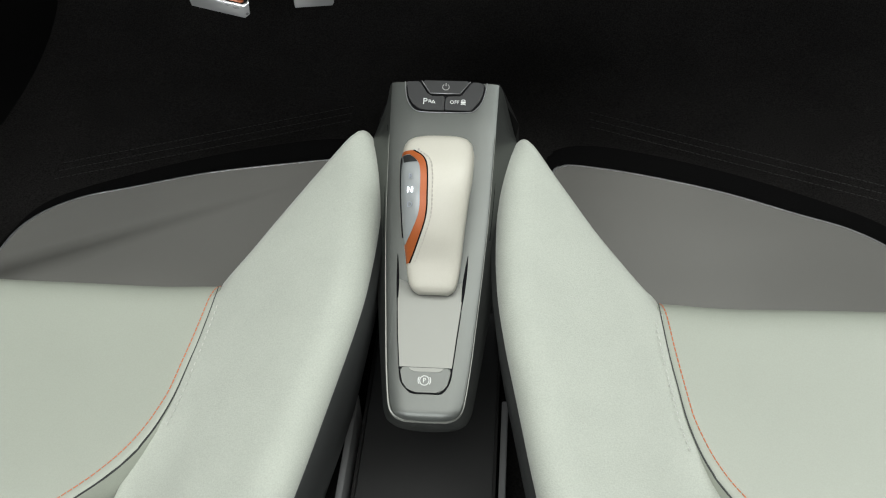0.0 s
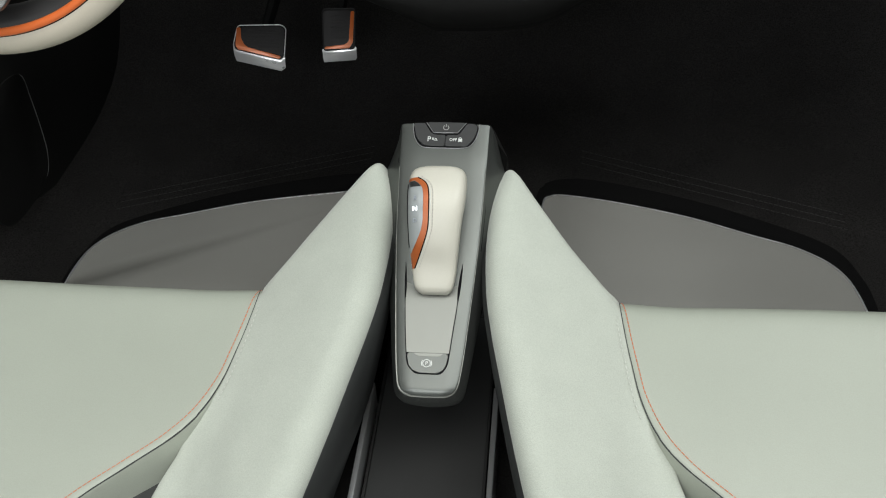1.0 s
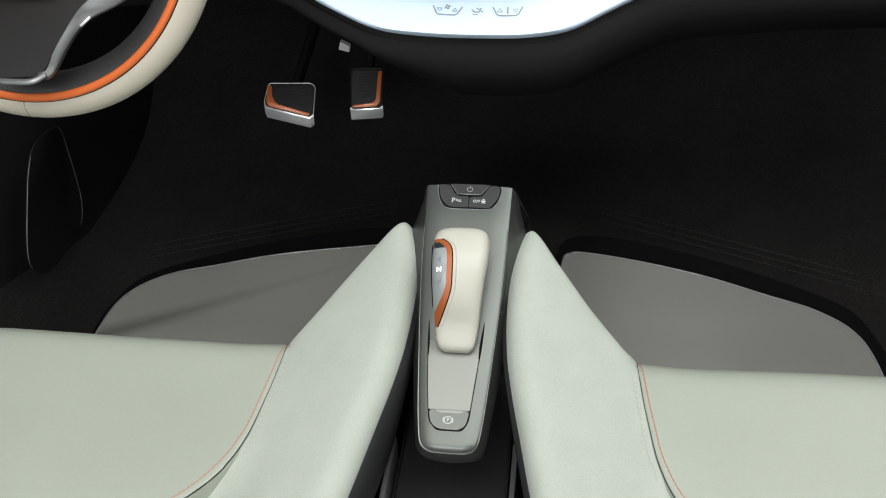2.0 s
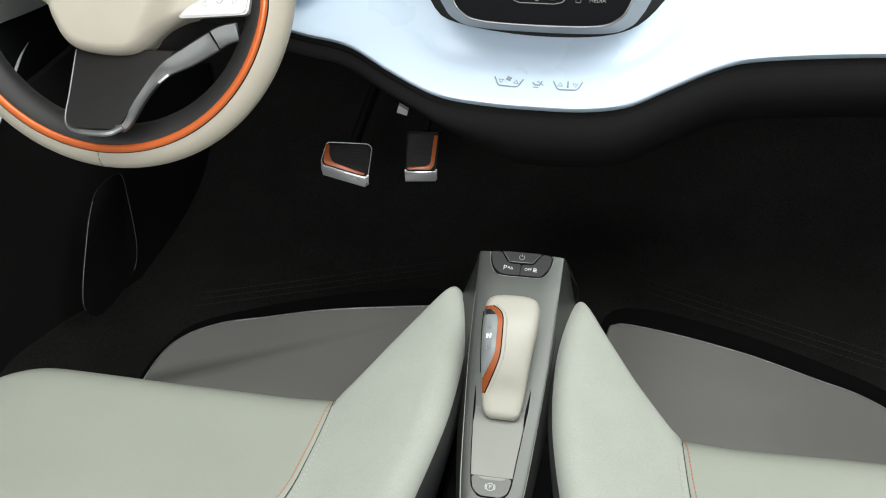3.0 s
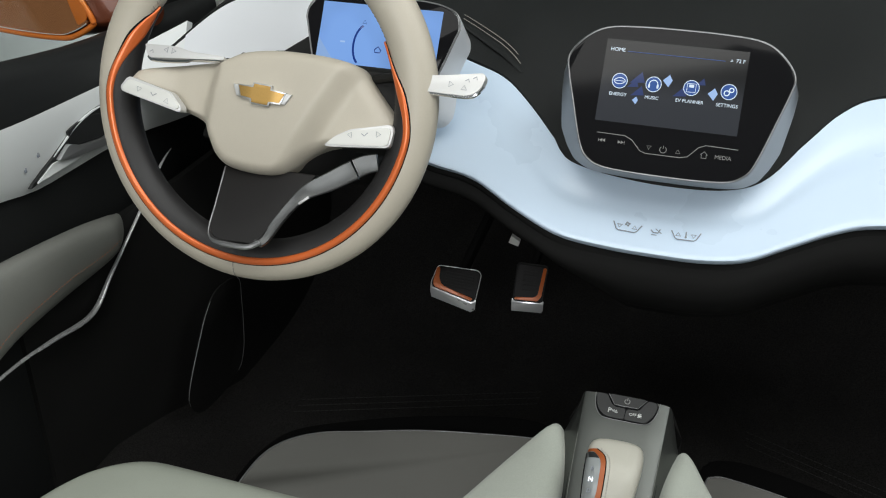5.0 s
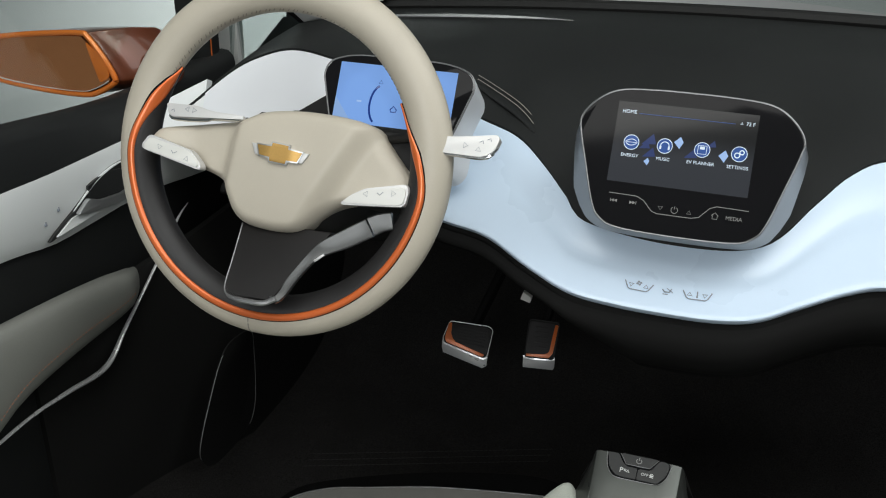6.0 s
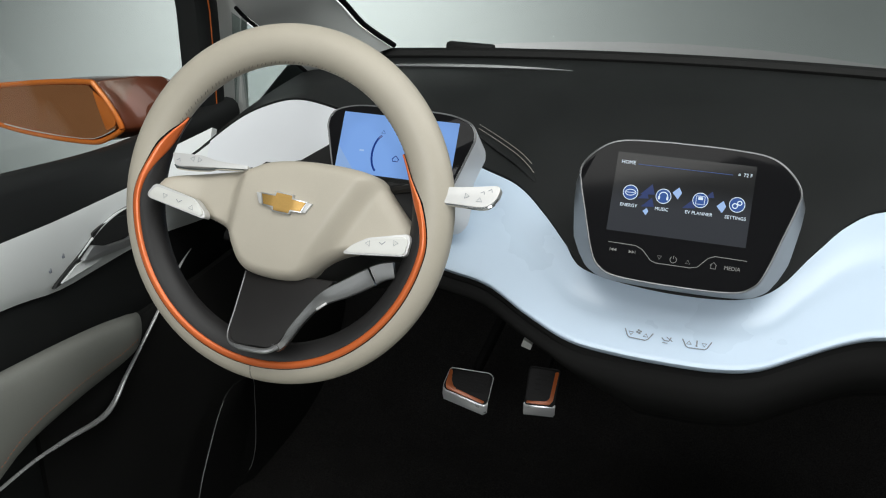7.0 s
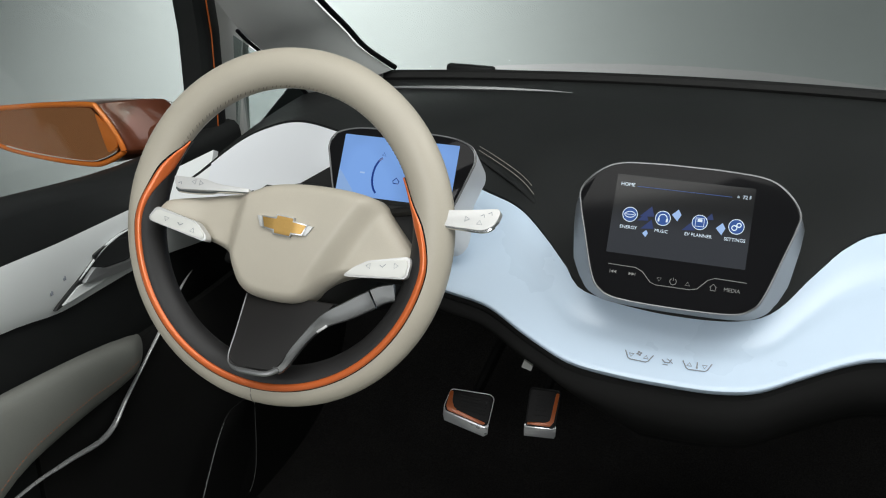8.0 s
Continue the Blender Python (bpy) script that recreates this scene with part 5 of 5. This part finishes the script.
def seat(sx, name_label):
    ob = thing("car_seat", name_label, "car seat", "front seats", at=(sx * 0.36, 0.8, 0.06))
    us = eased(26)
    lines = two_curves(OUTER, INNER, 44)[:-1] + two_curves(FRONT if sx < 0 else FRONT_R, INNER_FRONT, 26)
    total = len(lines)
    rows_top, rows_low = [], []
    tip = Vector((0.064, 1.226))
    for k, (o, i) in enumerate(lines):
        top, low = [], []
        for u in us:
            x, y = o.x + (i.x - o.x) * u, o.y + (i.y - o.y) * u
            span = (i - o).length
            d_out, d_in = u * span, (1 - u) * span
            drop = edge_round(d_in, 0.030) * 1.0 + edge_round(d_out, 0.005 if k < 42 else 0.020)
            drop += edge_round((Vector((x, y)) - tip).length, 0.016) * 0.7
            swell = 0.005 * math.sin(math.pi * u) + 0.0012 * noise.noise((x * 25, y * 25, sx * 3.0))
            z = bolster_z(x, y) - drop + swell
            top.append(Vector((sx * x, y, z)))
            low.append(Vector((sx * (x + 0.022 * u), y - 0.012, max(0.145, z - 0.055 - 0.02 * (1 - u)))))
        rows_top.append(top)
        rows_low.append(low)
    rings = [t + l[::-1] for t, l in zip(rows_top, rows_low)]
    bolster = part("bolster", loft(rings), SUEDE, ob, "pale suede side bolster", 75)
    # cushion
    def cushion(u, v):
        y = 0.50 + 0.60 * v
        xin = edge_x(y)
        xout = 0.665 - 0.07 * max(0, (y - 0.98) / 0.12) ** 2
        x = xin + (xout - xin) * u
        front = 1.104 - 0.075 * max(0, (u - 0.76) / 0.24) ** 2.2 + 0.005 * math.exp(-((u / 0.10) ** 2))
        y = 0.50 + (front - 0.50) * v
        d = (1 - v) * (front - 0.50)
        z = 0.253 + 0.2126 * (y - 1.10) - edge_round(d, 0.034) * 0.9 - edge_round(u * (xout - xin), 0.004) - edge_round((1 - u) * (xout - xin), 0.05)
        z += 0.006 * math.sin(math.pi * u) + 0.004 * ease((u - 0.35) / 0.5) + 0.0016 * noise.noise((x * 7, y * 7, sx + 4.0))
        return Vector((sx * x, y, z))

    cush = part("cushion", slab(cushion, 44, 60, 0.085), SEAT, ob, "smooth pale leather cushion", 75)
    def on_cushion(dist, v):
        y = 0.50 + 0.60 * v
        return cushion(dist / (0.655 - edge_x(y)), v)

    seam = [on_cushion(0.0068 + 0.004 * max(0, min(1, (0.82 - v) / 0.1)), v) + Vector((0, 0, 0.0004)) for v in [0.50 + 0.494 * k / 90 for k in range(91)]]
    part("orange_stitching", stitches(seam, 0.0038, 0.0010, 0.0005), THREAD, cush, "orange contrast stitching")
    gap = []
    for v in [0.50 + 0.472 * k / 80 for k in range(81)]:
        p = on_cushion(0.0016, v)
        x = abs(p.x)
        gap.append(Vector((sx * x, p.y, max(p.z, bolster_z(x, p.y) + 0.0006) + 0.0001 if p.y > 0.955 else p.z - 0.0008)))
    part("seam_gap", sweep(gap, lambda f: 0.0004 + 0.0005 * ease((0.85 - f) / 0.4), 6), SHELL, cush, "dark gap along the seam")
    white = []
    for y in [0.97 + 0.105 * k / 30 for k in range(31)]:
        x = along(EDGE_ROWS, y)[0] - 0.0036
        white.append(Vector((sx * x, y, bolster_z(x, y) + 0.0032)))
    part("pale_stitching", stitches(white, 0.0030, 0.0028, 0.0005), PALE_THREAD, bolster)
    shell_rows = []
    for k, (o, i) in enumerate(lines[: total - 3]):
        z = bolster_z(i.x, i.y) - 0.022
        a = Vector((sx * (i.x + 0.004), i.y, z))
        shell_rows.append([a, Vector((sx * (i.x - 0.0035), i.y, z - 0.010)), Vector((sx * (i.x + 0.001), i.y, z - 0.06)), Vector((sx * (i.x + 0.016), i.y - 0.01, max(0.10, z - 0.125))), Vector((sx * (i.x + 0.05), i.y - 0.02, max(0.10, z - 0.12))), Vector((sx * (i.x + 0.03), i.y, z - 0.02))])
    part("shell", loft(shell_rows), SHELL, ob, "charcoal plastic seat shell", 60)
    part("mesh_liner", slab(lambda u, v: (sx * (0.20 + 0.30 * u), 0.55 + 0.42 * v, 0.150 + 0.02 * v), 2, 2, 0.02, [0, 1], [0, 1]), SHELL, ob, "grey mesh liner under the cushion")
    part("frame", box((min(sx * 0.12, sx * 0.56), 0.50, 0.055), (max(sx * 0.12, sx * 0.56), 1.02, 0.15), 0.01), BLACK, ob, "black seat frame on the floor")
    return ob


EDGE_ROWS = [(p.y, p.x) for p in cat([(a, b, 0) for a, b in CUSHION_EDGE], 80)]


def edge_x(y):
    """The cushion's inboard edge, a little outboard of the bolster's."""
    return along(EDGE_ROWS, y)[0]


seat(-1, "pale leather driver's seat with suede bolster and orange stitching")
seat(1, "pale leather passenger seat with suede bolster and orange stitching")

# grey boards on the floor ahead of the seats
MAT = [(0.104, 1.385), (0.112, 1.400), (0.132, 1.4035), (0.20, 1.391), (0.285, 1.371), (0.36, 1.344), (0.415, 1.323), (0.454, 1.290), (0.471, 1.243), (0.472, 1.15), (0.47, 1.02), (0.12, 1.02), (0.10, 1.15), (0.099, 1.30)]
MAT_R = [(a - 0.004 * max(0.0, a - 0.25) / 0.2, b - 0.011 * max(0.0, min(1.0, (a - 0.2) / 0.2))) if b > 1.2 else (a, b) for a, b in MAT]
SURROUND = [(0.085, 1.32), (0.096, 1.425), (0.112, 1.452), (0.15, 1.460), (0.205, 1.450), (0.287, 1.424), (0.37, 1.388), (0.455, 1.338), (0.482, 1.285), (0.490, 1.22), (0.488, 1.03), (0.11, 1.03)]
for sx in (-1, 1):
    o = [tuple(p.to_2d()) for p in cat([(sx * a, b, 0) for a, b in (MAT if sx < 0 else MAT_R[::-1])], 90, True)]
    board = tagged(finish("floor_board", plate(o, pose(0, 0, 0.138), 0.014, 0.003, 3), PANEL_GREY), "flat grey floor board with a pale bound edge", "floor board", "boards ahead of the seats")
    rim_pts = [Vector((a, b, 0.1365)) for a, b in o]
    part("bound_edge", sweep(rim_pts, 0.0019, 6, True), SILVER, board, "thin pale bound edge")
    # plate in place of the recess, its shade put into the colour
    part("dark_gap_plate", plate([tuple(p.to_2d()) for p in cat([(sx * a, b, 0) for a, b in (SURROUND if sx < 0 else SURROUND[::-1])], 80, True)], pose(0, 0, 0.122), 0.085, 0.004), GAP_DARK, board, "near-black plate standing in for the dark gap round the board")


# ---- driver's door ----
DX0 = -0.72
door = thing("door_1", "driver's door in black with white trim, grey armrest and chrome strip", "door", kind="structure", at=(-0.76, 1.1, 0.0))


def door_strip(low, high, y0, y1, inset, mat, name, label, bulge=0.006, n=40, m=8):
    """A trim piece on the door between two height curves z(y)."""
    lo, hi = soft_table(low), soft_table(high)

    def fn(u, v):
        y = y0 + (y1 - y0) * v
        a, b = along(lo, y)[0], along(hi, y)[0]
        z = a + (b - a) * u
        return Vector((DX0 + inset + bulge * math.sin(math.pi * u) ** 0.6, y, z))

    return part(name, slab(fn, m, n, (-0.012, 0, 0), [k / (m - 1) for k in range(m)], [k / (n - 1) for k in range(n)]), mat, door, label, 60)


part("core", box((-0.80, 0.10, 0.02), (-0.722, 1.72, 0.600), 0.01), DASH, door, "black lower door lining")
BELT_LOW = [(0.1, 0.655), (0.8, 0.635), (1.143, 0.613), (1.236, 0.607), (1.395, 0.600), (1.475, 0.595), (1.54, 0.597), (1.72, 0.60)]
part("belt_rail", slab(lambda u, v: Vector((-0.80 + 0.088 * u, 0.1 + 1.575 * v, 0.635 + 0.042 * math.sin(math.pi * 0.5 * min(1, u * 1.15)) - 0.012 * v - 0.026 * ease((v - 0.50) / 0.40) + 0.017 * (1 - ease((v - 0.62) / 0.22)) - edge_round(0.088 * (1 - u), 0.02))), 10, 30, 0.09, None, [k / 29 for k in range(30)]), DASH, door, "black grained belt rail", 60)
TRIM_LOW = [(0.1, 0.56), (0.9, 0.548), (1.129, 0.525), (1.221, 0.508), (1.30, 0.505), (1.371, 0.503), (1.45, 0.496), (1.545, 0.480), (1.70, 0.46)]
door_strip(TRIM_LOW, BELT_LOW, 0.1, 1.61, 0.004, WHITE, "upper_trim", "white painted door trim", 0.008, 60, 12)
# pull handle: a dark scoop with a bowl and a satin lever, over a pale lower lip
SIDE = frame_of((DX0 + 0.0148, 0, 0), (0, 1, 0), (0, 0, 1))
SCOOP = [(1.204, 0.521), (1.252, 0.541), (1.281, 0.554), (1.303, 0.563), (1.337, 0.569), (1.374, 0.568), (1.409, 0.558), (1.404, 0.530), (1.354, 0.522), (1.281, 0.524), (1.229, 0.522)]
recess = part("handle_recess", plate([tuple(p.to_2d()) for p in cat([(a, b, 0) for a, b in SCOOP], 60, True)], SIDE, 0.004, 0.001), RECESS, door, "dark handle recess")
part("recess_edge", sweep(cat([SIDE @ Vector((a, b, 0.0)) for a, b in SCOOP[1:6]], 30), lambda f: 0.0005 + 0.0014 * math.sin(math.pi * f), 8), WHITE, recess, "rolled pale edge of the recess")
part("bowl", slab(lambda u, v: SIDE @ Vector((1.283 + 0.115 * v, 0.550 - 0.014 * v + (0.002 + 0.026 * math.sin(math.pi * min(1.0, 0.15 + 0.85 * v)) ** 0.8) * (u - 0.25), 0.0015 + 0.003 * (1 - u) * math.sin(math.pi * v))), 8, 18, (-0.003, 0, 0), [k / 7 for k in range(8)], [k / 17 for k in range(18)]), BUTTON, recess, "glossy dark bowl")
POCKET = [(1.214, 0.5225), (1.246, 0.5345), (1.262, 0.5345), (1.300, 0.5275), (1.345, 0.5225), (1.281, 0.5225)]
part("lower_lip", plate(rounded(POCKET, 0.003), SIDE @ pose(0, 0, 0.0022), 0.003, 0.0008), WHITE, recess, "pale lower lip of the recess")
LEVER = [(1.253, 0.537), (1.276, 0.549), (1.300, 0.538), (1.342, 0.531), (1.380, 0.532), (1.380, 0.522), (1.341, 0.521), (1.305, 0.526), (1.268, 0.532)]
part("lever", plate(rounded(LEVER, 0.003), SIDE @ pose(0, 0, 0.007), 0.006, 0.0018, 3), SILVER, recess, "satin silver door lever")
for y, z in ((1.204, 0.543), (1.229, 0.552)):
    part("lock_mark", box((DX0 + 0.0118, y - 0.0018, z - 0.002), (DX0 + 0.0140, y + 0.0018, z + 0.0015), 0.0005, 1), MARK, door)
    part("lock_mark", sweep([(DX0 + 0.0135, y + 0.0013 * math.cos(a), z + 0.0015 + 0.0022 * math.sin(a)) for a in (0.0, 0.5, 1.0, 1.57, 2.1, 2.6, 3.14)], 0.0004, 5), MARK, door)
# armrest
ARM_RUN = soft_table([(0.30, 0.475, 0.28), (0.70, 0.475, 0.29), (0.92, 0.478, 0.302), (1.03, 0.473, 0.338), (1.10, 0.465, 0.364), (1.20, 0.451, 0.372), (1.28, 0.437, 0.373), (1.33, 0.424, 0.379), (1.352, 0.415, 0.389), (1.362, 0.411, 0.402)], 50)


def arm_ring(y):
    hi, lo = along(ARM_RUN, y)
    mid, half = (hi + lo) / 2, (hi - lo) / 2
    out = 0.038 * min(1, math.sqrt(max(0.02, (1.364 - y) / 0.05)))
    return [Vector((DX0 + 0.002 + out * (0.5 + 0.5 * math.copysign(abs(math.cos(t)) ** 0.7, math.cos(t))), y, mid + half * math.copysign(abs(math.sin(t)) ** 0.8, math.sin(t)))) for t in [2 * math.pi * k / 24 for k in range(24)]]


armrest = part("armrest", loft([arm_ring(y) for y in [0.30 + 0.98 * k / 40 for k in range(40)] + [1.28 + 0.082 * e for e in eased(14)]]), GREY_LEATHER, door, "padded grey leather armrest", 70)
part("armrest_stitching", stitches([Vector((DX0 + 0.0400, y, along(ARM_RUN, y)[1] + 0.027 - 0.004 * ease((y - 1.2) / 0.1))) for y in [0.9 + 0.42 * k / 40 for k in range(41)]], 0.003, 0.0025, 0.0004, Vector((1, 0, 0))), THREAD, armrest, "orange stitching along the armrest")
STRIP = cat([(DX0 + 0.025, 0.90, 0.330), (DX0 + 0.025, 1.09, 0.336), (DX0 + 0.025, 1.17, 0.329), (DX0 + 0.025, 1.252, 0.319), (DX0 + 0.025, 1.305, 0.352), (DX0 + 0.024, 1.38, 0.399), (DX0 + 0.020, 1.456, 0.444), (DX0 + 0.012, 1.50, 0.452)], 70)
part("pull_strip", sweep(STRIP, lambda f: (0.0024 + 0.0020 * math.exp(-((f - 0.40) / 0.15) ** 2)) * min(1.0, 0.15 + (1 - f) / 0.2), 10, False, 0.7), BRIGHT, door, "bright silver pull strip")
part("outer_skin", box((-0.835, 0.10, -0.05), (-0.805, 1.74, 0.545), 0.012), ORANGE, door, "orange lacquered outer skin")
part("corner_trim", slab(lambda u, v: Vector((-0.706, 1.415, 0.570)).lerp(Vector((-0.632, 1.432, 0.590)), u).lerp(Vector((-0.706, 1.430, 0.618)).lerp(Vector((-0.636, 1.468, 0.655)), u), v), 6, 6, (0, 0.012, -0.006)), WHITE, door, "white corner trim")
post = part("window_post", loft([[Vector((x, y0 + dy, z)) for x, y0 in ((-0.770, 1.608), (-0.735, 1.605), (-0.728, 1.622), (-0.728, 1.650), (-0.734, 1.664), (-0.770, 1.672))] for z, dy in ((0.60, 0.004), (0.70, 0.006), (0.78, 0.004), (0.84, -0.006), (0.92, -0.03), (1.05, -0.08))]), DASH, door, "black window post", 50)
part("orange_line", sweep([Vector((-0.7268, 1.629 + dy, z)) for z, dy in ((0.62, 0.004), (0.70, 0.006), (0.78, 0.004), (0.84, -0.006), (0.92, -0.03), (1.05, -0.08))], 0.0013, 6), ORANGE, post, "thin orange painted edge")
pane = part("window_pane", slab(lambda u, v: Vector((-0.768 + 0.05 * u * u, 0.10 + 1.535 * v - 0.05 * u * v, 0.63 + 0.45 * u)), 6, 2, (-0.004, 0, 0), [k / 5 for k in range(6)], [0, 1]), GLASS, door, "clear side window")
pane.visible_shadow = False

# footrest panel with silver outline on the left of the footwell
rest = thing("kick_panel", "black kick panel with a thin silver outline", "kick panel", at=(-0.63, 1.4, 0.06))
RM = frame_of((-0.622, 1.42, 0.17), (0, 1, 0), (0, 0, 1))
REST = [(-0.086, -0.045), (-0.081, -0.015), (-0.046, 0.036), (-0.014, 0.074), (0.020, 0.092), (0.081, 0.079), (0.086, 0.035), (0.082, -0.025), (0.075, -0.055), (0.055, -0.078), (0.0, -0.085), (-0.060, -0.075)]
loop = [tuple(p.to_2d()) for p in cat([(a, b, 0) for a, b in REST], 60, True)]
part("panel", plate(loop, RM, 0.002, 0.0006), BLACK, rest)
for a0, a1 in ((0, 18), (25, 46)):
    part("silver_outline", sweep([RM @ Vector((a, b, 0.0)) for a, b in loop[a0:a1]], lambda f: 0.0003 + 0.0004 * math.sin(math.pi * f), 6), SILVER, rest, "thin silver outline")
part("side_lining", slab(lambda u, v: Vector((-0.715 + 0.085 * min(1, v * 2.2) ** 1.5 * (1 - 0.75 * u * u), 1.15 + 0.75 * v, 0.05 + 0.36 * u)), 10, 16, (-0.01, 0, 0), [k / 9 for k in range(10)], [k / 15 for k in range(16)]), BLACK, rest, "black footwell side lining")

# ---- pillar, quarter glass, windscreen ----
PILLAR_IN = [(-0.542, 1.90, 0.687), (-0.568, 1.835, 0.730), (-0.577, 1.775, 0.774), (-0.581, 1.68, 0.832), (-0.600, 1.52, 0.950)]
PILLAR_OUT = [(-0.656, 1.815, 0.653), (-0.668, 1.757, 0.699), (-0.678, 1.70, 0.744), (-0.685, 1.64, 0.788), (-0.700, 1.54, 0.890)]


def pillar_point(u, v):
    a, b = cat(PILLAR_IN, 41)[round(v * 40)], cat(PILLAR_OUT, 41)[round(v * 40)]
    return b.lerp(a, u) + Vector((0.012, -0.016, 0.004)) * math.sin(math.pi * u)


pillar = tagged(finish("windscreen_pillar", slab(pillar_point, 14, 20, (-0.02, 0.03, 0.0), None, [k / 20 for k in range(21)]), PILLAR, None, "", 60), "pale grey trimmed windscreen pillar", "pillar", kind="structure")
tagged(finish("pillar_seal", sweep([pillar_point(1, k / 20) + Vector((0.004, 0.004, 0.004)) for k in range(21)], 0.0045, 8), GROOVE), "black windscreen seal along the pillar", "trim", kind="structure")
tagged(finish("quarter_seal", sweep([pillar_point(0, 0.75 * k / 15) + Vector((-0.002, 0.0, -0.003)) for k in range(16)], 0.003, 8), GROOVE), "black quarter window seal", "trim", kind="structure")
tagged(finish("pillar_foot", loft([[Vector((x, y + dy, z)) for x, y in ((-0.778, 1.716), (x1, 1.716), (x1, 1.736), (-0.778, 1.736))] for z, x1, dy in ((0.60, -0.730, 0), (0.70, -0.728, 0), (0.755, -0.722, 0), (0.785, -0.70, -0.005), (0.83, -0.655, -0.02), (1.0, -0.64, -0.12))]), PILLAR), "pale upright pillar trim", "pillar", kind="structure")
tagged(finish("quarter_sill", slab(lambda u, v: Vector((-0.74 + 0.20 * u, 1.60 + 0.30 * v, 0.540 + 0.100 * v + 0.01 * u)), 4, 4, 0.05, [0, 0.3, 0.6, 1], [0, 0.3, 0.6, 1]), DASH), "black sill under the quarter window", "trim", kind="structure")
screen_pane = tagged(finish("window_1", slab(lambda u, v: Vector((-0.56 + 1.12 * u + (u - 0.5) * 0.1 * v, 1.92 + 0.10 * math.sin(math.pi * u) - 0.62 * v, 0.710 - 0.110 * (1.12 * u - 0.56) ** 2 + 0.46 * v)), 12, 6, (0, 0.004, 0.004), [k / 11 for k in range(12)], [k / 5 for k in range(6)]), GLASS), "clear raked windscreen", "windscreen", kind="structure")
screen_pane.visible_shadow = False
quarter = tagged(finish("window_2", slab(lambda u, v: Vector((-0.742, 1.715, 0.585)).lerp(Vector((-0.664, 1.825, 0.585)), u).lerp(Vector((-0.728, 1.700, 0.765)).lerp(Vector((-0.666, 1.812, 0.668)), u), v), 2, 2, (-0.003, 0.003, 0), [0, 1], [0, 1]), TINTED), "tinted quarter window beside the pillar", "window", kind="structure")
quarter.visible_shadow = False
wiper = tagged(finish("wiper", box((-0.46, 1.945, 0.672), (-0.375, 1.965, 0.695), 0.005), BLACK), "black wiper cowl outside the windscreen", "wiper")
part("blade", sweep([(-0.46, 1.955, 0.683), (-0.2, 1.97, 0.692), (0.1, 1.97, 0.694)], 0.004, 6), BLACK, wiper)

# unseen panel in the passenger door's place, added to shade the right carpet
tagged(finish("shade_panel", box((0.77, 0.1, 0.0), (0.83, 1.90, 0.66), 0.02), BLACK), "unseen black panel in the passenger door's place, shading the carpet", "door", kind="structure")

# ---- wing mirror ----
mirror = thing("wing_mirror", "orange wing mirror with copper shell outside the window", "wing mirror", at=(-0.80, 1.47, 0.64))
MO = [(-1.02, 0.655), (-0.990, 0.680), (-0.93, 0.692), (-0.867, 0.701), (-0.812, 0.706), (-0.801, 0.702), (-0.781, 0.677), (-0.766, 0.649), (-0.770, 0.640), (-0.795, 0.626), (-0.819, 0.620), (-0.881, 0.620), (-0.954, 0.626), (-1.00, 0.638)]
mo = [p.to_2d() for p in cat([(a, b, 0) for a, b in MO], 70, True)]
mc = Vector((-0.89, 0.664))
rings = []
for f, s in ((0, 1.0), (0.02, 1.03), (0.05, 1.0), (0.085, 0.85), (0.11, 0.6), (0.12, 0.25)):
    rings.append([Vector((mc.x + (p.x - mc.x) * s + f * 0.75, 1.45 + f, mc.y + (p.y - mc.y) * s)) for p in mo])
part("shell", loft(rings), COPPER, mirror, "dark copper lacquered shell", 60)
part("rim", sweep([Vector((p.x, 1.447, p.y)) for p in mo], 0.0042, 10, True), BRIGHT_ORANGE, mirror, "bright orange rim")
part("mirror_glass", loft([[Vector((mc.x + (p.x - mc.x) * 0.94, 1.4445 + d, mc.y + (p.y - mc.y) * 0.9)) for p in mo] for d in (0, 0.003)]), MIRROR, mirror, "mirror glass coloured like the orange door it reflects")
WEDGE = [(-0.8035, 0.696), (-0.786, 0.682), (-0.7725, 0.660), (-0.772, 0.650), (-0.788, 0.6405), (-0.7925, 0.655), (-0.798, 0.674)]
part("inner_band", plate(rounded(WEDGE, 0.004), frame_of((0, 1.4432, 0), (1, 0, 0), (0, 0, 1)), 0.0015, 0.0004), BRIGHT_ORANGE, mirror, "orange inner band")
low_edge = [p for p in mo if p.y < 0.642 and p.x > -0.97]
# thin silver line modelled as the highlight along the glass
part("glass_glint", sweep([Vector((mc.x + (p.x - mc.x) * 0.945, 1.4430, mc.y + (p.y - mc.y) * 0.88)) for p in low_edge], lambda f: 0.0005 + 0.0009 * abs(f - 0.5), 6), BRIGHT, mirror, "bright line drawn as the highlight on the lower glass edge")
part("foot", loft([[Vector((x, 1.502 + 0.7 * ry * math.cos(t), 0.650 + 0.7 * rz * math.sin(t))) for t in [2 * math.pi * k / 20 for k in range(20)]] for x, ry, rz in ((-0.82, 0.030, 0.040), (-0.78, 0.034, 0.040), (-0.75, 0.036, 0.036), (-0.725, 0.034, 0.030), (-0.705, 0.030, 0.024))]), COPPER, mirror, "copper lacquered mirror foot")
